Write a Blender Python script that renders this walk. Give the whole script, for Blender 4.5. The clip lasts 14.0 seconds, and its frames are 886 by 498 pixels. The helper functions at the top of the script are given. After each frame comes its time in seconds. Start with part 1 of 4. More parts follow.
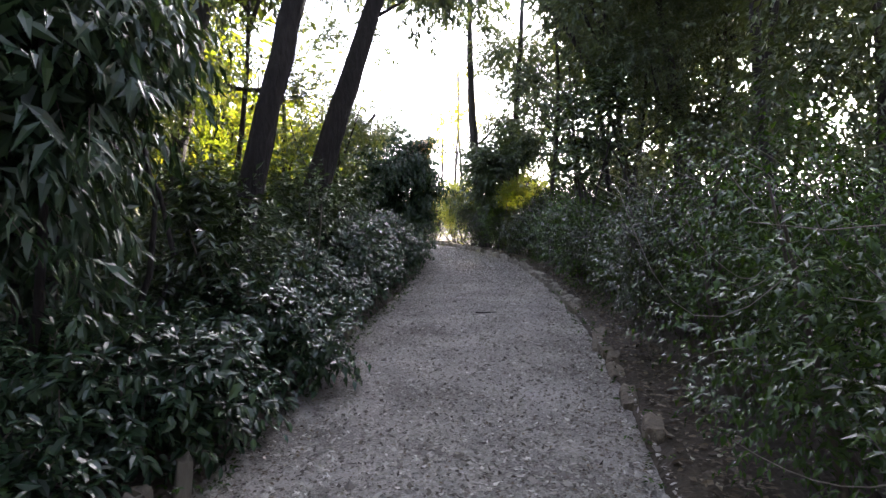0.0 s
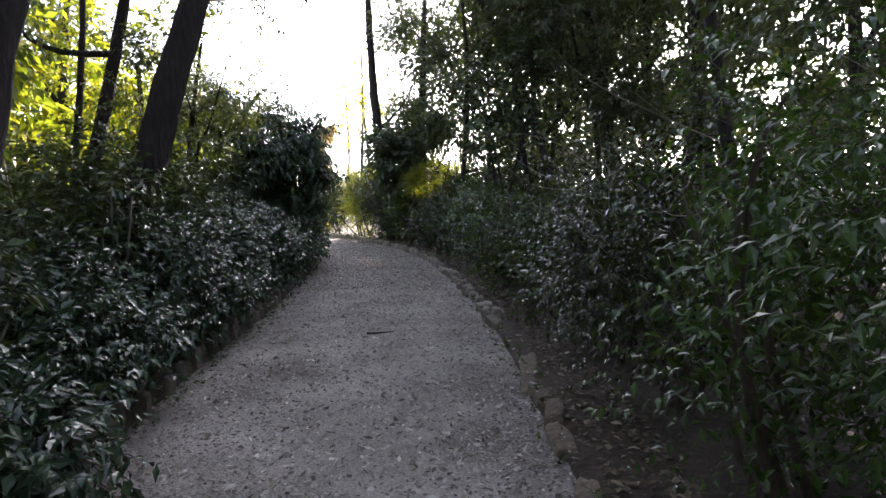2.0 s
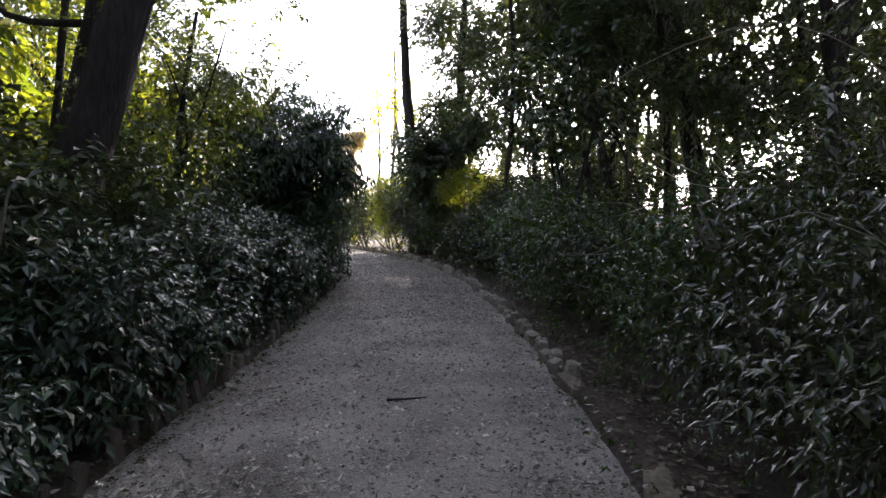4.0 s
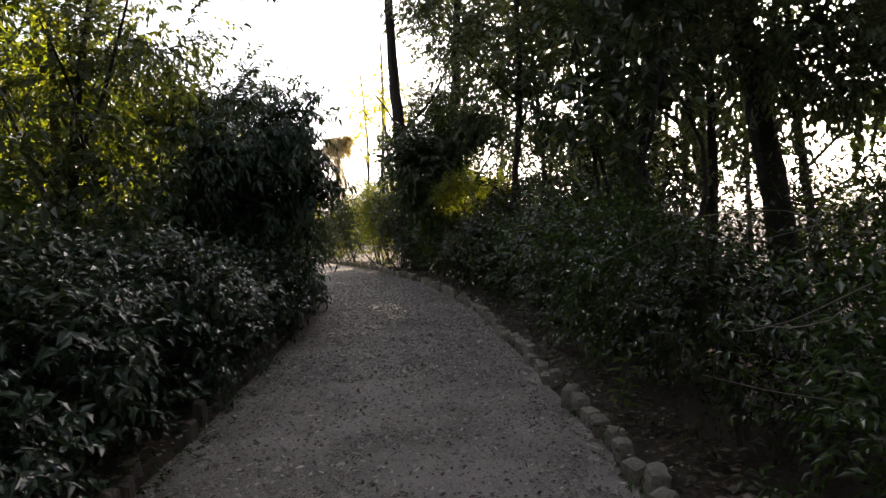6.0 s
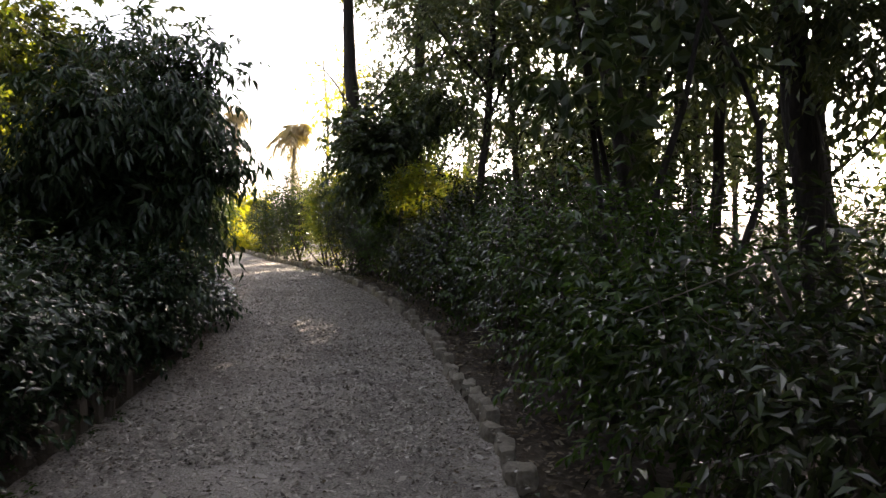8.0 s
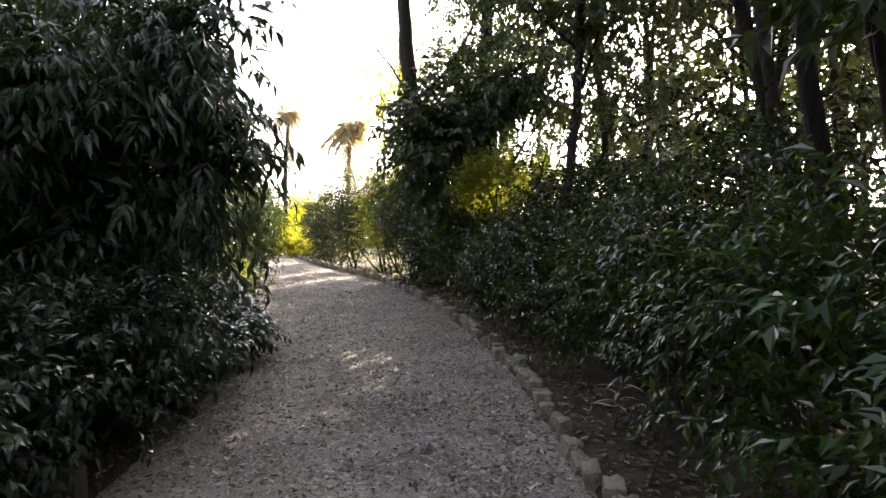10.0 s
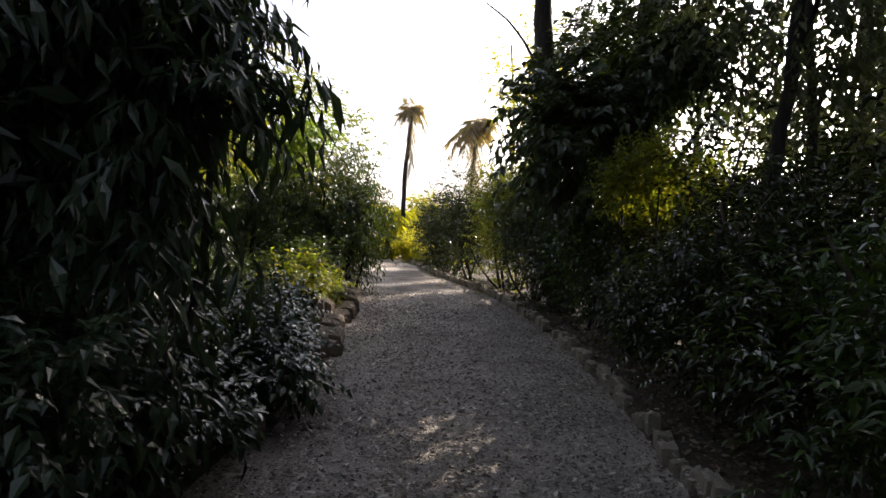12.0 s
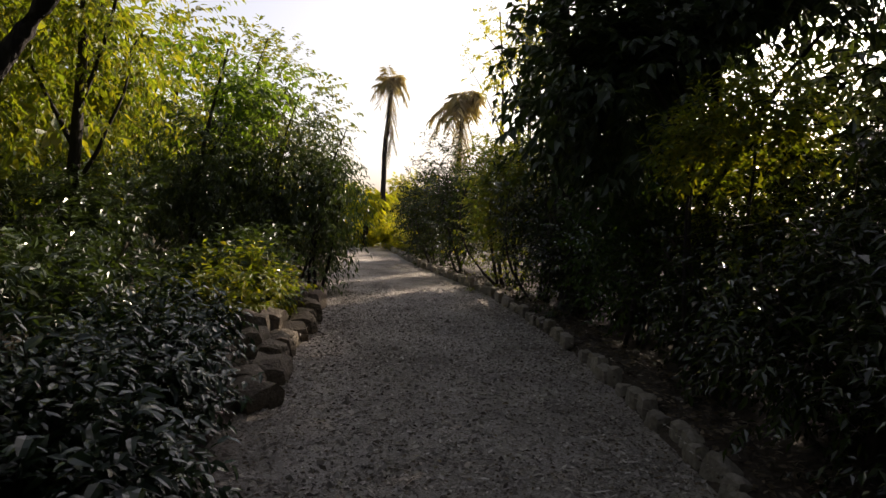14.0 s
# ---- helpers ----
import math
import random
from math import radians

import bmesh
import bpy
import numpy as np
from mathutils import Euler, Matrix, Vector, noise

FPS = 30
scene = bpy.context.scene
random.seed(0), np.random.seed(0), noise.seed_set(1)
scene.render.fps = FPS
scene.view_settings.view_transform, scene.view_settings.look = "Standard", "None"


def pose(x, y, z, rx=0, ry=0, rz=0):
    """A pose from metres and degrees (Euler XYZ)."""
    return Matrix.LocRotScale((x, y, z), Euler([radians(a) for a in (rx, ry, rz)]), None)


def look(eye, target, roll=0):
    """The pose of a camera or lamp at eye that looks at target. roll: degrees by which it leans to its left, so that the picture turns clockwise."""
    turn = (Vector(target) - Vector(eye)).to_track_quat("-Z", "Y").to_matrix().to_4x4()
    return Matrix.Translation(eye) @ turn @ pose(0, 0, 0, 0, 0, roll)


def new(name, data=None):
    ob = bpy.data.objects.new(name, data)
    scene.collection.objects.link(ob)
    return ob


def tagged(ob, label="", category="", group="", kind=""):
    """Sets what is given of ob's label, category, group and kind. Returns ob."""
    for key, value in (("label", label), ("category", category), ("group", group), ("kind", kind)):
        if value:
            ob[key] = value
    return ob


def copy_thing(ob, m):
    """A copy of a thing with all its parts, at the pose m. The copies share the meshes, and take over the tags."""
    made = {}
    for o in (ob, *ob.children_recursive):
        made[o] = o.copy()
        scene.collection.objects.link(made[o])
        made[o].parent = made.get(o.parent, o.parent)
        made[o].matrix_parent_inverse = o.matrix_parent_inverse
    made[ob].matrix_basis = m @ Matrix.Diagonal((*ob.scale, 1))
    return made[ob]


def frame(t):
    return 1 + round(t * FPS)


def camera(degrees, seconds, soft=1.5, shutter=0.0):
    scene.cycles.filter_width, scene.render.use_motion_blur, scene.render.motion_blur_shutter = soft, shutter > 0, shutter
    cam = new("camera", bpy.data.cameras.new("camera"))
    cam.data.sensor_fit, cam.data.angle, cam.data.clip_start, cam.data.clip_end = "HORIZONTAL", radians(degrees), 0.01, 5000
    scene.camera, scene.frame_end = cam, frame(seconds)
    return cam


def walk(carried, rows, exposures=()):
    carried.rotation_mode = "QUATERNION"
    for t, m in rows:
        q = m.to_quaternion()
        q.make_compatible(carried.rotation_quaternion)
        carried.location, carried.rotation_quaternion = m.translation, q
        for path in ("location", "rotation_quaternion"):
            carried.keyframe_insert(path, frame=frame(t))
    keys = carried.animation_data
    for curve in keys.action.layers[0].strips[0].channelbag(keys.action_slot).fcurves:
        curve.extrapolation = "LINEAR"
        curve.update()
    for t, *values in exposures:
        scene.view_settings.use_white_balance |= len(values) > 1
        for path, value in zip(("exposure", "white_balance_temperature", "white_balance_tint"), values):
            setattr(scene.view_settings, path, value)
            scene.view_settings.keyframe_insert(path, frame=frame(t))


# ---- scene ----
cam = camera(69.5, 14.0)

# path of the walk: seconds, x, y, z, rx, ry, rz
ROWS = [
    (0, 0, 0, 1.5, 86.5, -0, 0),
    (0.5, 0.14, 0.504, 1.516, 86.1, 0.42, 1.98),
    (1, 0.27, 1.053, 1.51, 85.43, 0.85, -7.47),
    (1.5, 0.335, 1.537, 1.499, 85.22, -0.01, -6.71),
    (2, 0.419, 2.133, 1.491, 85.43, 1.44, -7.6),
    (2.5, 0.493, 2.608, 1.48, 85.97, -0.17, -11.11),
    (3, 0.493, 3.221, 1.461, 85.73, -0.24, -7.2),
    (3.5, 0.539, 3.751, 1.438, 85.84, 0.16, -8.83),
    (4, 0.502, 4.375, 1.437, 86.61, 0.41, -4.83),
    (6.5, 0.679, 7.325, 1.527, 87.61, 2.06, -5.64),
    (7, 0.791, 7.79, 1.508, 88.91, 1.4, -4.89),
    (7.5, 0.958, 8.423, 1.507, 87, 0.35, -2.43),
    (8, 1.079, 8.899, 1.515, 87.14, -0.82, -8.47),
    (10.5, 1.05, 11.6, 1.5, 87, 0.5, -2.03),
    (11, 1.085, 12.219, 1.491, 86.2, 0.03, -1.4),
    (11.5, 1.12, 12.748, 1.492, 86.9, -1.01, -0.44),
    (12, 1.095, 13.39, 1.486, 87.55, -2.15, 8.03),
    (12.5, 1.016, 13.962, 1.48, 86.43, -1.57, 5.8),
    (13, 0.891, 14.551, 1.469, 85.69, -0.46, 11.35),
    (13.5, 0.807, 15.104, 1.503, 85.74, -0.07, 7.52),
    (14, 0.735, 15.643, 1.473, 86.13, -1.83, 6.51),
]
walk(cam, [(r[0], pose(*r[1:])) for r in ROWS], exposures=[(0.0, 2.8, 5980, 20), (0.5, 2.15, 5980, 20), (1.0, 2.05, 6000, 20), (1.5, 2.2, 6000, 20), (2.5, 2.7, 5980, 20), (3.5, 2.35, 5980, 20), (4.0, 2.15, 6050, 20), (6.5, 1.55, 6750, 18), (8.0, 1.95, 6750, 18), (10.5, 2.45, 6550, 18), (11.5, 2.1, 6450, 19), (12.0, 1.05, 6350, 19), (12.5, 0.55, 6400, 18), (13.0, 0.3, 6600, 18), (14.0, 0.35, 6800, 18)])

# ---- sky and sun ----
SUN_AZ, SUN_EL = 30.0, 26.0          # degrees to the right of the first heading, and up
world = bpy.data.worlds.new("sky")
scene.world = world
world.use_nodes = True
sky = world.node_tree.nodes.new("ShaderNodeTexSky")
sky.sky_type, sky.sun_disc = "NISHITA", False
sky.sun_elevation, sky.sun_rotation = radians(SUN_EL), radians(SUN_AZ)
sky.air_density, sky.dust_density = 1.0, 3.0
background = world.node_tree.nodes["Background"]
background.inputs["Strength"].default_value = 0.15
haze = world.node_tree.nodes.new("ShaderNodeHueSaturation")
haze.inputs["Saturation"].default_value = 0.5
world.node_tree.links.new(sky.outputs[0], haze.inputs["Color"])
world.node_tree.links.new(haze.outputs[0], background.inputs["Color"])
sun = new("sun", bpy.data.lights.new("sun", "SUN"))
sun.data.energy, sun.data.angle, sun.data.color = 6.0, radians(0.6), (1.0, 0.88, 0.68)
toward = Vector((math.sin(radians(SUN_AZ)), math.cos(radians(SUN_AZ)), math.tan(radians(SUN_EL))))
sun.matrix_world = look(toward * 60, (0, 0, 0))


# ---- materials ----
def node_material(name):
    m = bpy.data.materials.new(name)
    m.use_nodes = True
    return m, m.node_tree.nodes, m.node_tree.links, m.node_tree.nodes["Principled BSDF"]


def ramp(nodes, stops):
    r = nodes.new("ShaderNodeValToRGB")
    e = r.color_ramp.elements
    while len(e) < len(stops):
        e.new(0.5)
    for k, (p, c) in zip(e, stops):
        k.position, k.color = p, (*c, 1)
    return r


def leaf_material(name, low, mid, high, rough=0.42, glow=0.22):
    """Leaf: colour that differs leaf by leaf, a gloss, and light that passes through."""
    m, n, l, p = node_material(name)
    geo = n.new("ShaderNodeNewGeometry")
    r = ramp(n, [(0.0, low), (0.55, mid), (1.0, high)])
    l.new(geo.outputs["Random Per Island"], r.inputs[0])
    tex = n.new("ShaderNodeTexNoise")
    tex.inputs["Scale"].default_value = 2.2
    co = n.new("ShaderNodeTexCoord")
    l.new(co.outputs["Object"], tex.inputs["Vector"])
    mix = n.new("ShaderNodeMix")
    mix.data_type, mix.blend_type = "RGBA", "MULTIPLY"
    mix.inputs["Factor"].default_value = 0.6
    tone = ramp(n, [(0.3, (0.55, 0.6, 0.55)), (0.7, (1.25, 1.2, 1.0))])
    l.new(tex.outputs["Fac"], tone.inputs[0])
    l.new(r.outputs[0], mix.inputs["A"])
    l.new(tone.outputs[0], mix.inputs["B"])
    l.new(mix.outputs["Result"], p.inputs["Base Color"])
    p.inputs["Roughness"].default_value = rough
    p.inputs["Specular IOR Level"].default_value = 0.62
    t = n.new("ShaderNodeBsdfTranslucent")
    warm = n.new("ShaderNodeMix")
    warm.data_type, warm.blend_type = "RGBA", "MULTIPLY"
    warm.inputs["Factor"].default_value = 1.0
    warm.inputs["B"].default_value = (2.5, 2.35, 0.6, 1)
    l.new(mix.outputs["Result"], warm.inputs["A"])
    l.new(warm.outputs["Result"], t.inputs["Color"])
    s = n.new("ShaderNodeMixShader")
    s.inputs[0].default_value = glow
    l.new(p.outputs[0], s.inputs[1])
    l.new(t.outputs[0], s.inputs[2])
    l.new(s.outputs[0], n["Material Output"].inputs["Surface"])
    return m


def rough_material(name, stops, scale, fine, bump=0.4, rough=0.9, stretch=(1, 1, 1), dist=0.02):
    """Earth, stone or bark: two scales of noise for colour, the finer one as relief."""
    m, n, l, p = node_material(name)
    co = n.new("ShaderNodeTexCoord")
    mp = n.new("ShaderNodeMapping")
    mp.inputs["Scale"].default_value = stretch
    l.new(co.outputs["Object"], mp.inputs["Vector"])
    a, b = n.new("ShaderNodeTexNoise"), n.new("ShaderNodeTexNoise")
    a.inputs["Scale"].default_value, b.inputs["Scale"].default_value = scale, fine
    a.inputs["Detail"].default_value = b.inputs["Detail"].default_value = 6
    for t in (a, b):
        l.new(mp.outputs[0], t.inputs["Vector"])
    mx = n.new("ShaderNodeMath")
    mx.operation = "MULTIPLY_ADD"
    mx.inputs[1].default_value = 0.5
    half = n.new("ShaderNodeMath")
    half.operation = "MULTIPLY"
    half.inputs[1].default_value = 0.5
    l.new(b.outputs["Fac"], half.inputs[0])
    l.new(a.outputs["Fac"], mx.inputs[0])
    l.new(half.outputs[0], mx.inputs[2])
    inf = n.new("ShaderNodeObjectInfo")
    add = n.new("ShaderNodeMath")
    add.operation = "MULTIPLY_ADD"
    add.inputs[1].default_value = 0.12
    l.new(inf.outputs["Random"], add.inputs[0])
    l.new(mx.outputs[0], add.inputs[2])
    r = ramp(n, stops)
    l.new(add.outputs[0], r.inputs[0])
    l.new(r.outputs[0], p.inputs["Base Color"])
    p.inputs["Roughness"].default_value = rough
    bp = n.new("ShaderNodeBump")
    bp.inputs["Strength"].default_value, bp.inputs["Distance"].default_value = bump, dist
    l.new(b.outputs["Fac"], bp.inputs["Height"])
    l.new(bp.outputs[0], p.inputs["Normal"])
    return m


def island_material(name, stops, rough=0.85):
    """Many small pieces in one mesh, each with its own colour."""
    m, n, l, p = node_material(name)
    geo = n.new("ShaderNodeNewGeometry")
    r = ramp(n, stops)
    l.new(geo.outputs["Random Per Island"], r.inputs[0])
    l.new(r.outputs[0], p.inputs["Base Color"])
    p.inputs["Roughness"].default_value = rough
    return m


LAUREL = leaf_material("laurel_leaf", (0.020, 0.041, 0.025), (0.031, 0.062, 0.036), (0.052, 0.088, 0.042), 0.24, 0.10)
PRIVET = leaf_material("privet_leaf", (0.027, 0.045, 0.023), (0.039, 0.068, 0.030), (0.062, 0.092, 0.034), 0.30, 0.18)
TWIGGY = leaf_material("brownish_leaf", (0.026, 0.026, 0.013), (0.030, 0.050, 0.017), (0.050, 0.078, 0.023), 0.19, 0.14)
GREEN = leaf_material("green_leaf", (0.030, 0.060, 0.018), (0.042, 0.088, 0.022), (0.070, 0.125, 0.028), 0.22, 0.2)
CANOPY = leaf_material("canopy_leaf", (0.040, 0.060, 0.028), (0.058, 0.085, 0.034), (0.085, 0.100, 0.036), 0.45, 0.15)
LOQUAT = leaf_material("long_leaf", (0.025, 0.048, 0.031), (0.037, 0.069, 0.041), (0.054, 0.093, 0.050), 0.26, 0.12)
# green leaves with the sun's yellow put into their colour
SUN_YELLOW = leaf_material("sun_yellow_leaf", (0.09, 0.13, 0.022), (0.13, 0.165, 0.025), (0.20, 0.19, 0.03), 0.5, 0.42)
# the same, stronger: colour stands in for full sunlight on the clearing's plants
SUN_GOLD = leaf_material("sun_gold_leaf", (0.14, 0.17, 0.028), (0.21, 0.22, 0.032), (0.30, 0.27, 0.04), 0.5, 0.6)
BRIGHT = leaf_material("fresh_leaf", (0.07, 0.12, 0.03), (0.09, 0.15, 0.035), (0.12, 0.18, 0.04), 0.45, 0.5)
BARK = rough_material("dark_bark", [(0.3, (0.014, 0.011, 0.011)), (0.55, (0.029, 0.023, 0.023)), (0.75, (0.058, 0.047, 0.045))], 3, 22, 1.0, 0.95, (1, 1, 0.3), 0.05)
TWIG = rough_material("twig_bark", [(0.3, (0.04, 0.03, 0.022)), (0.7, (0.10, 0.08, 0.06))], 6, 40, 0.4)
SHOOT = rough_material("pale_twig", [(0.3, (0.16, 0.13, 0.10)), (0.7, (0.30, 0.26, 0.21))], 6, 40, 0.3)
SOIL = rough_material("dark_soil", [(0.25, (0.022, 0.017, 0.013)), (0.5, (0.042, 0.031, 0.023)), (0.75, (0.08, 0.06, 0.042))], 1.2, 26, 1.0, 0.95, dist=0.04)
GRIT = rough_material("grey_grit", [(0.38, (0.17, 0.150, 0.134)), (0.52, (0.41, 0.368, 0.336)), (0.66, (0.60, 0.552, 0.51))], 1.1, 75, 1.0, 0.95, dist=0.03)
PEBBLE = island_material("pebbles", [(0.0, (0.14, 0.12, 0.105)), (0.5, (0.36, 0.322, 0.29)), (0.95, (0.50, 0.458, 0.415)), (1.0, (0.75, 0.71, 0.65))])
CHIPS = island_material("bark_chips", [(0.0, (0.06, 0.047, 0.037)), (0.22, (0.15, 0.125, 0.106)), (0.42, (0.33, 0.29, 0.258)), (0.93, (0.54, 0.495, 0.445)), (1.0, (0.80, 0.76, 0.70))], 0.75)
LITTER = island_material("dead_leaves", [(0.0, (0.05, 0.034, 0.022)), (0.5, (0.12, 0.085, 0.05)), (0.9, (0.22, 0.17, 0.11)), (1.0, (0.42, 0.38, 0.30))], 0.6)
ROCK = rough_material("brown_rock", [(0.3, (0.07, 0.055, 0.042)), (0.55, (0.15, 0.12, 0.09)), (0.8, (0.28, 0.23, 0.17))], 5, 30, 1.0, 0.9, dist=0.03)
STONE = rough_material("edging_stone", [(0.3, (0.12, 0.105, 0.088)), (0.55, (0.27, 0.24, 0.20)), (0.8, (0.46, 0.42, 0.36))], 5, 34, 0.9, 0.9, dist=0.02)

# ---- mesh helpers ----
rng = np.random.default_rng(7)


def unit(v):
    return v / np.maximum(np.linalg.norm(v, axis=-1, keepdims=True), 1e-9)


def tri_mesh(name, verts, tris, mat, smooth=False):
    me = bpy.data.meshes.new(name)
    verts, tris = np.asarray(verts, np.float32), np.asarray(tris, np.int32)
    me.vertices.add(len(verts))
    me.vertices.foreach_set("co", verts.ravel())
    me.loops.add(tris.size)
    me.loops.foreach_set("vertex_index", tris.ravel())
    me.polygons.add(len(tris))
    me.polygons.foreach_set("loop_start", np.arange(0, tris.size, 3, dtype=np.int32))
    me.polygons.foreach_set("use_smooth", np.full(len(tris), smooth))
    me.update(calc_edges=True)
    me.materials.append(mat)
    return me


def part(name, verts, tris, mat, parent, label="", smooth=False):
    ob = new(name, tri_mesh(name, verts, tris, mat, smooth))
    ob.parent = parent
    return tagged(ob, label)


def thing(name, x, y, z, label, category, group=""):
    ob = new(name)
    ob.empty_display_size = 0.2
    ob.location = (x, y, z)
    return tagged(ob, label, category, group)


def merged(pieces):
    vs, ts, k = [], [], 0
    for v, t in pieces:
        vs.append(v)
        ts.append(t + k)
        k += len(v)
    return np.concatenate(vs), np.concatenate(ts)


def tube(line, radii, sides=9, knobs=0.0):
    """A tapered, slightly uneven tube along a line of points, closed at both ends."""
    line, radii = np.asarray(line, float), np.asarray(radii, float)
    ahead = unit(np.gradient(line, axis=0))
    ref = np.where(np.abs(ahead[:, 2:3]) > 0.8, [[0.0, 1.0, 0.0]], [[0.0, 0.0, 1.0]])
    a = unit(np.cross(ahead, ref))
    b = np.cross(ahead, a)
    ang = np.arange(sides) * 2 * math.pi / sides
    wob = 1 + knobs * rng.normal(size=(len(line), sides))
    ring = line[:, None] + radii[:, None, None] * wob[..., None] * (np.cos(ang)[None, :, None] * a[:, None] + np.sin(ang)[None, :, None] * b[:, None])
    verts = np.concatenate([ring.reshape(-1, 3), line[:1], line[-1:]])
    i, j = np.meshgrid(np.arange(len(line) - 1), np.arange(sides), indexing="ij")
    p, q = i * sides + j, i * sides + (j + 1) % sides
    tris = np.concatenate([np.stack([p, q, q + sides], -1).reshape(-1, 3), np.stack([p, q + sides, p + sides], -1).reshape(-1, 3)])
    n, s = len(line) * sides, np.arange(sides)
    caps = np.concatenate([np.stack([(s + 1) % sides, s, 0 * s + n], -1), np.stack([s + n - sides, (s + 1) % sides + n - sides, 0 * s + n + 1], -1)])
    return verts, np.concatenate([tris, caps])


def curved(start, end, bend=0.1, steps=8):
    start, end = np.asarray(start, float), np.asarray(end, float)
    s = np.linspace(0, 1, steps)[:, None]
    side = rng.normal(size=3) * bend * np.linalg.norm(end - start)
    return start + (end - start) * s + side * np.sin(s * math.pi) + rng.normal(size=(steps, 3)) * (0.007 if steps < 16 else 0.0022) * np.linalg.norm(end - start) * s * (1 - s) * 2


def leaf_mesh(base, ahead, up, length, width, fine=1, curl=0.25):
    """Folded, curled leaf blades, one for each row."""
    n = len(base)
    side = unit(np.cross(ahead, up))
    up = np.cross(side, ahead)
    if fine == 2:
        s = np.array([0, 0.28, 0.28, 0.28, 0.66, 0.66, 0.66, 1.0])
        w = np.array([0, -0.46, 0, 0.46, -0.40, 0, 0.40, 0])
        tri = np.array([[0, 2, 1], [0, 3, 2], [1, 2, 5], [1, 5, 4], [2, 3, 6], [2, 6, 5], [4, 5, 7], [5, 6, 7]])
    elif fine == 0:
        s = np.array([0, 0.45, 0.45, 1.0])
        w = np.array([0, -0.5, 0.5, 0])
        tri = np.array([[0, 3, 1], [0, 2, 3]])
    else:
        s = np.array([0, 0.42, 0.42, 0.42, 1.0])
        w = np.array([0, -0.5, 0, 0.5, 0])
        tri = np.array([[0, 2, 1], [0, 3, 2], [1, 2, 4], [2, 3, 4]])
    fold = np.abs(w) * 0.3
    drop = -curl * s ** 2
    L, W = length[:, None, None], width[:, None, None]
    v = base[:, None] + ahead[:, None] * (s[None, :, None] * L) + side[:, None] * (w[None, :, None] * W) + up[:, None] * (fold[None, :, None] * W + drop[None, :, None] * L)
    k = len(s)
    t = (tri[None] + (np.arange(n) * k)[:, None, None]).reshape(-1, 3)
    return v.reshape(-1, 3), t


def sprays(roots, out, count, reach, leaf, slim=0.42, droop=0.0, fine=1, curl=0.25, tilt=0.36):
    """Twigs that start at the roots and grow outwards, with leaves along them. Gives leaves and twigs."""
    n = len(roots)
    out = unit(out + rng.normal(size=(n, 3)) * 0.35)
    reach = reach * rng.uniform(0.6, 1.3, n)
    sag = np.array([0, 0, -1.0]) * (droop * rng.uniform(0.5, 1.4, n))[:, None]
    s = (np.arange(count) + 0.6) / count
    at = roots[:, None] + reach[:, None, None] * (out[:, None] * s[None, :, None] + sag[:, None] * (s ** 2)[None, :, None])
    along = unit(out[:, None] + 2 * sag[:, None] * s[None, :, None])
    flip = np.where(np.arange(count) % 2 == 0, 1.0, -1.0)[None, :, None]
    side = unit(np.cross(along, np.array([0, 0, 1.0]) + rng.normal(size=(n, 1, 3)) * 0.3))
    ahead = unit(along * 0.75 + side * flip * 0.8 + rng.normal(size=at.shape) * 0.28 + np.array([0, 0, -0.25 * (1 + 2.5 * droop)]))
    up = unit(np.array([0, 0, 1.0]) + rng.normal(size=at.shape) * tilt + out[:, None] * tilt * 0.8)
    m = n * count
    ln = leaf * rng.uniform(0.6, 1.25, m)
    lv, lt = leaf_mesh(at.reshape(m, 3), ahead.reshape(m, 3), up.reshape(m, 3), ln, ln * slim * rng.uniform(0.8, 1.2, m), fine, curl)
    a, c = roots[::2], (roots + reach[:, None] * (out + sag))[::2]
    w = 0.0035 * (leaf / 0.07) ** 0.5
    offs = np.array([[1, 0, 0], [-0.5, 0.87, 0], [-0.5, -0.87, 0]]) * w
    tv = np.concatenate([a[:, None] + offs[None], c[:, None]], 1).reshape(-1, 3)
    tt = (np.array([[0, 1, 3], [1, 2, 3], [2, 0, 3]])[None] + (np.arange(len(a)) * 4)[:, None, None]).reshape(-1, 3)
    return (lv, lt), (tv, tt)


def lumps(p, size):
    """A cheap, smooth, uneven field from -1 to 1."""
    q = p / size
    return (np.sin(q[:, 0] * 2.1 + 1.3 * np.sin(q[:, 1] * 1.7)) + np.sin(q[:, 1] * 2.3 + 1.1 * np.sin(q[:, 2] * 1.9 + 2)) + np.sin(q[:, 2] * 2.2 + 1.2 * np.sin(q[:, 0] * 1.6 + 4))) / 3


# gaps in the canopy through which the sun reaches single bushes: where it lands, and how wide the gap is
SUN_GAPS = [(2.25, 20.6, 1.95, 0.5), (2.9, 22.6, 2.3, 0.5), (0.6, 27.2, 2.7, 0.45), (-2.3, 22.6, 0.9, 0.8), (-4.5, 18.5, 3.9, 1.6), (-4.3, 22.4, 3.6, 1.5), (-3.0, 25.6, 3.0, 0.8)]


def sun_free(p):
    """Whether points lie outside the gaps through which the sun falls."""
    ray = unit(np.array(toward))
    free = np.ones(len(p), bool)
    for gx_, gy_, gz_, gr in SUN_GAPS:
        d = p - np.array([gx_, gy_, gz_])
        t = d @ ray
        free &= (t < 0.9 * gr) | (np.linalg.norm(d - t[:, None] * ray, axis=1) > gr)
    return free


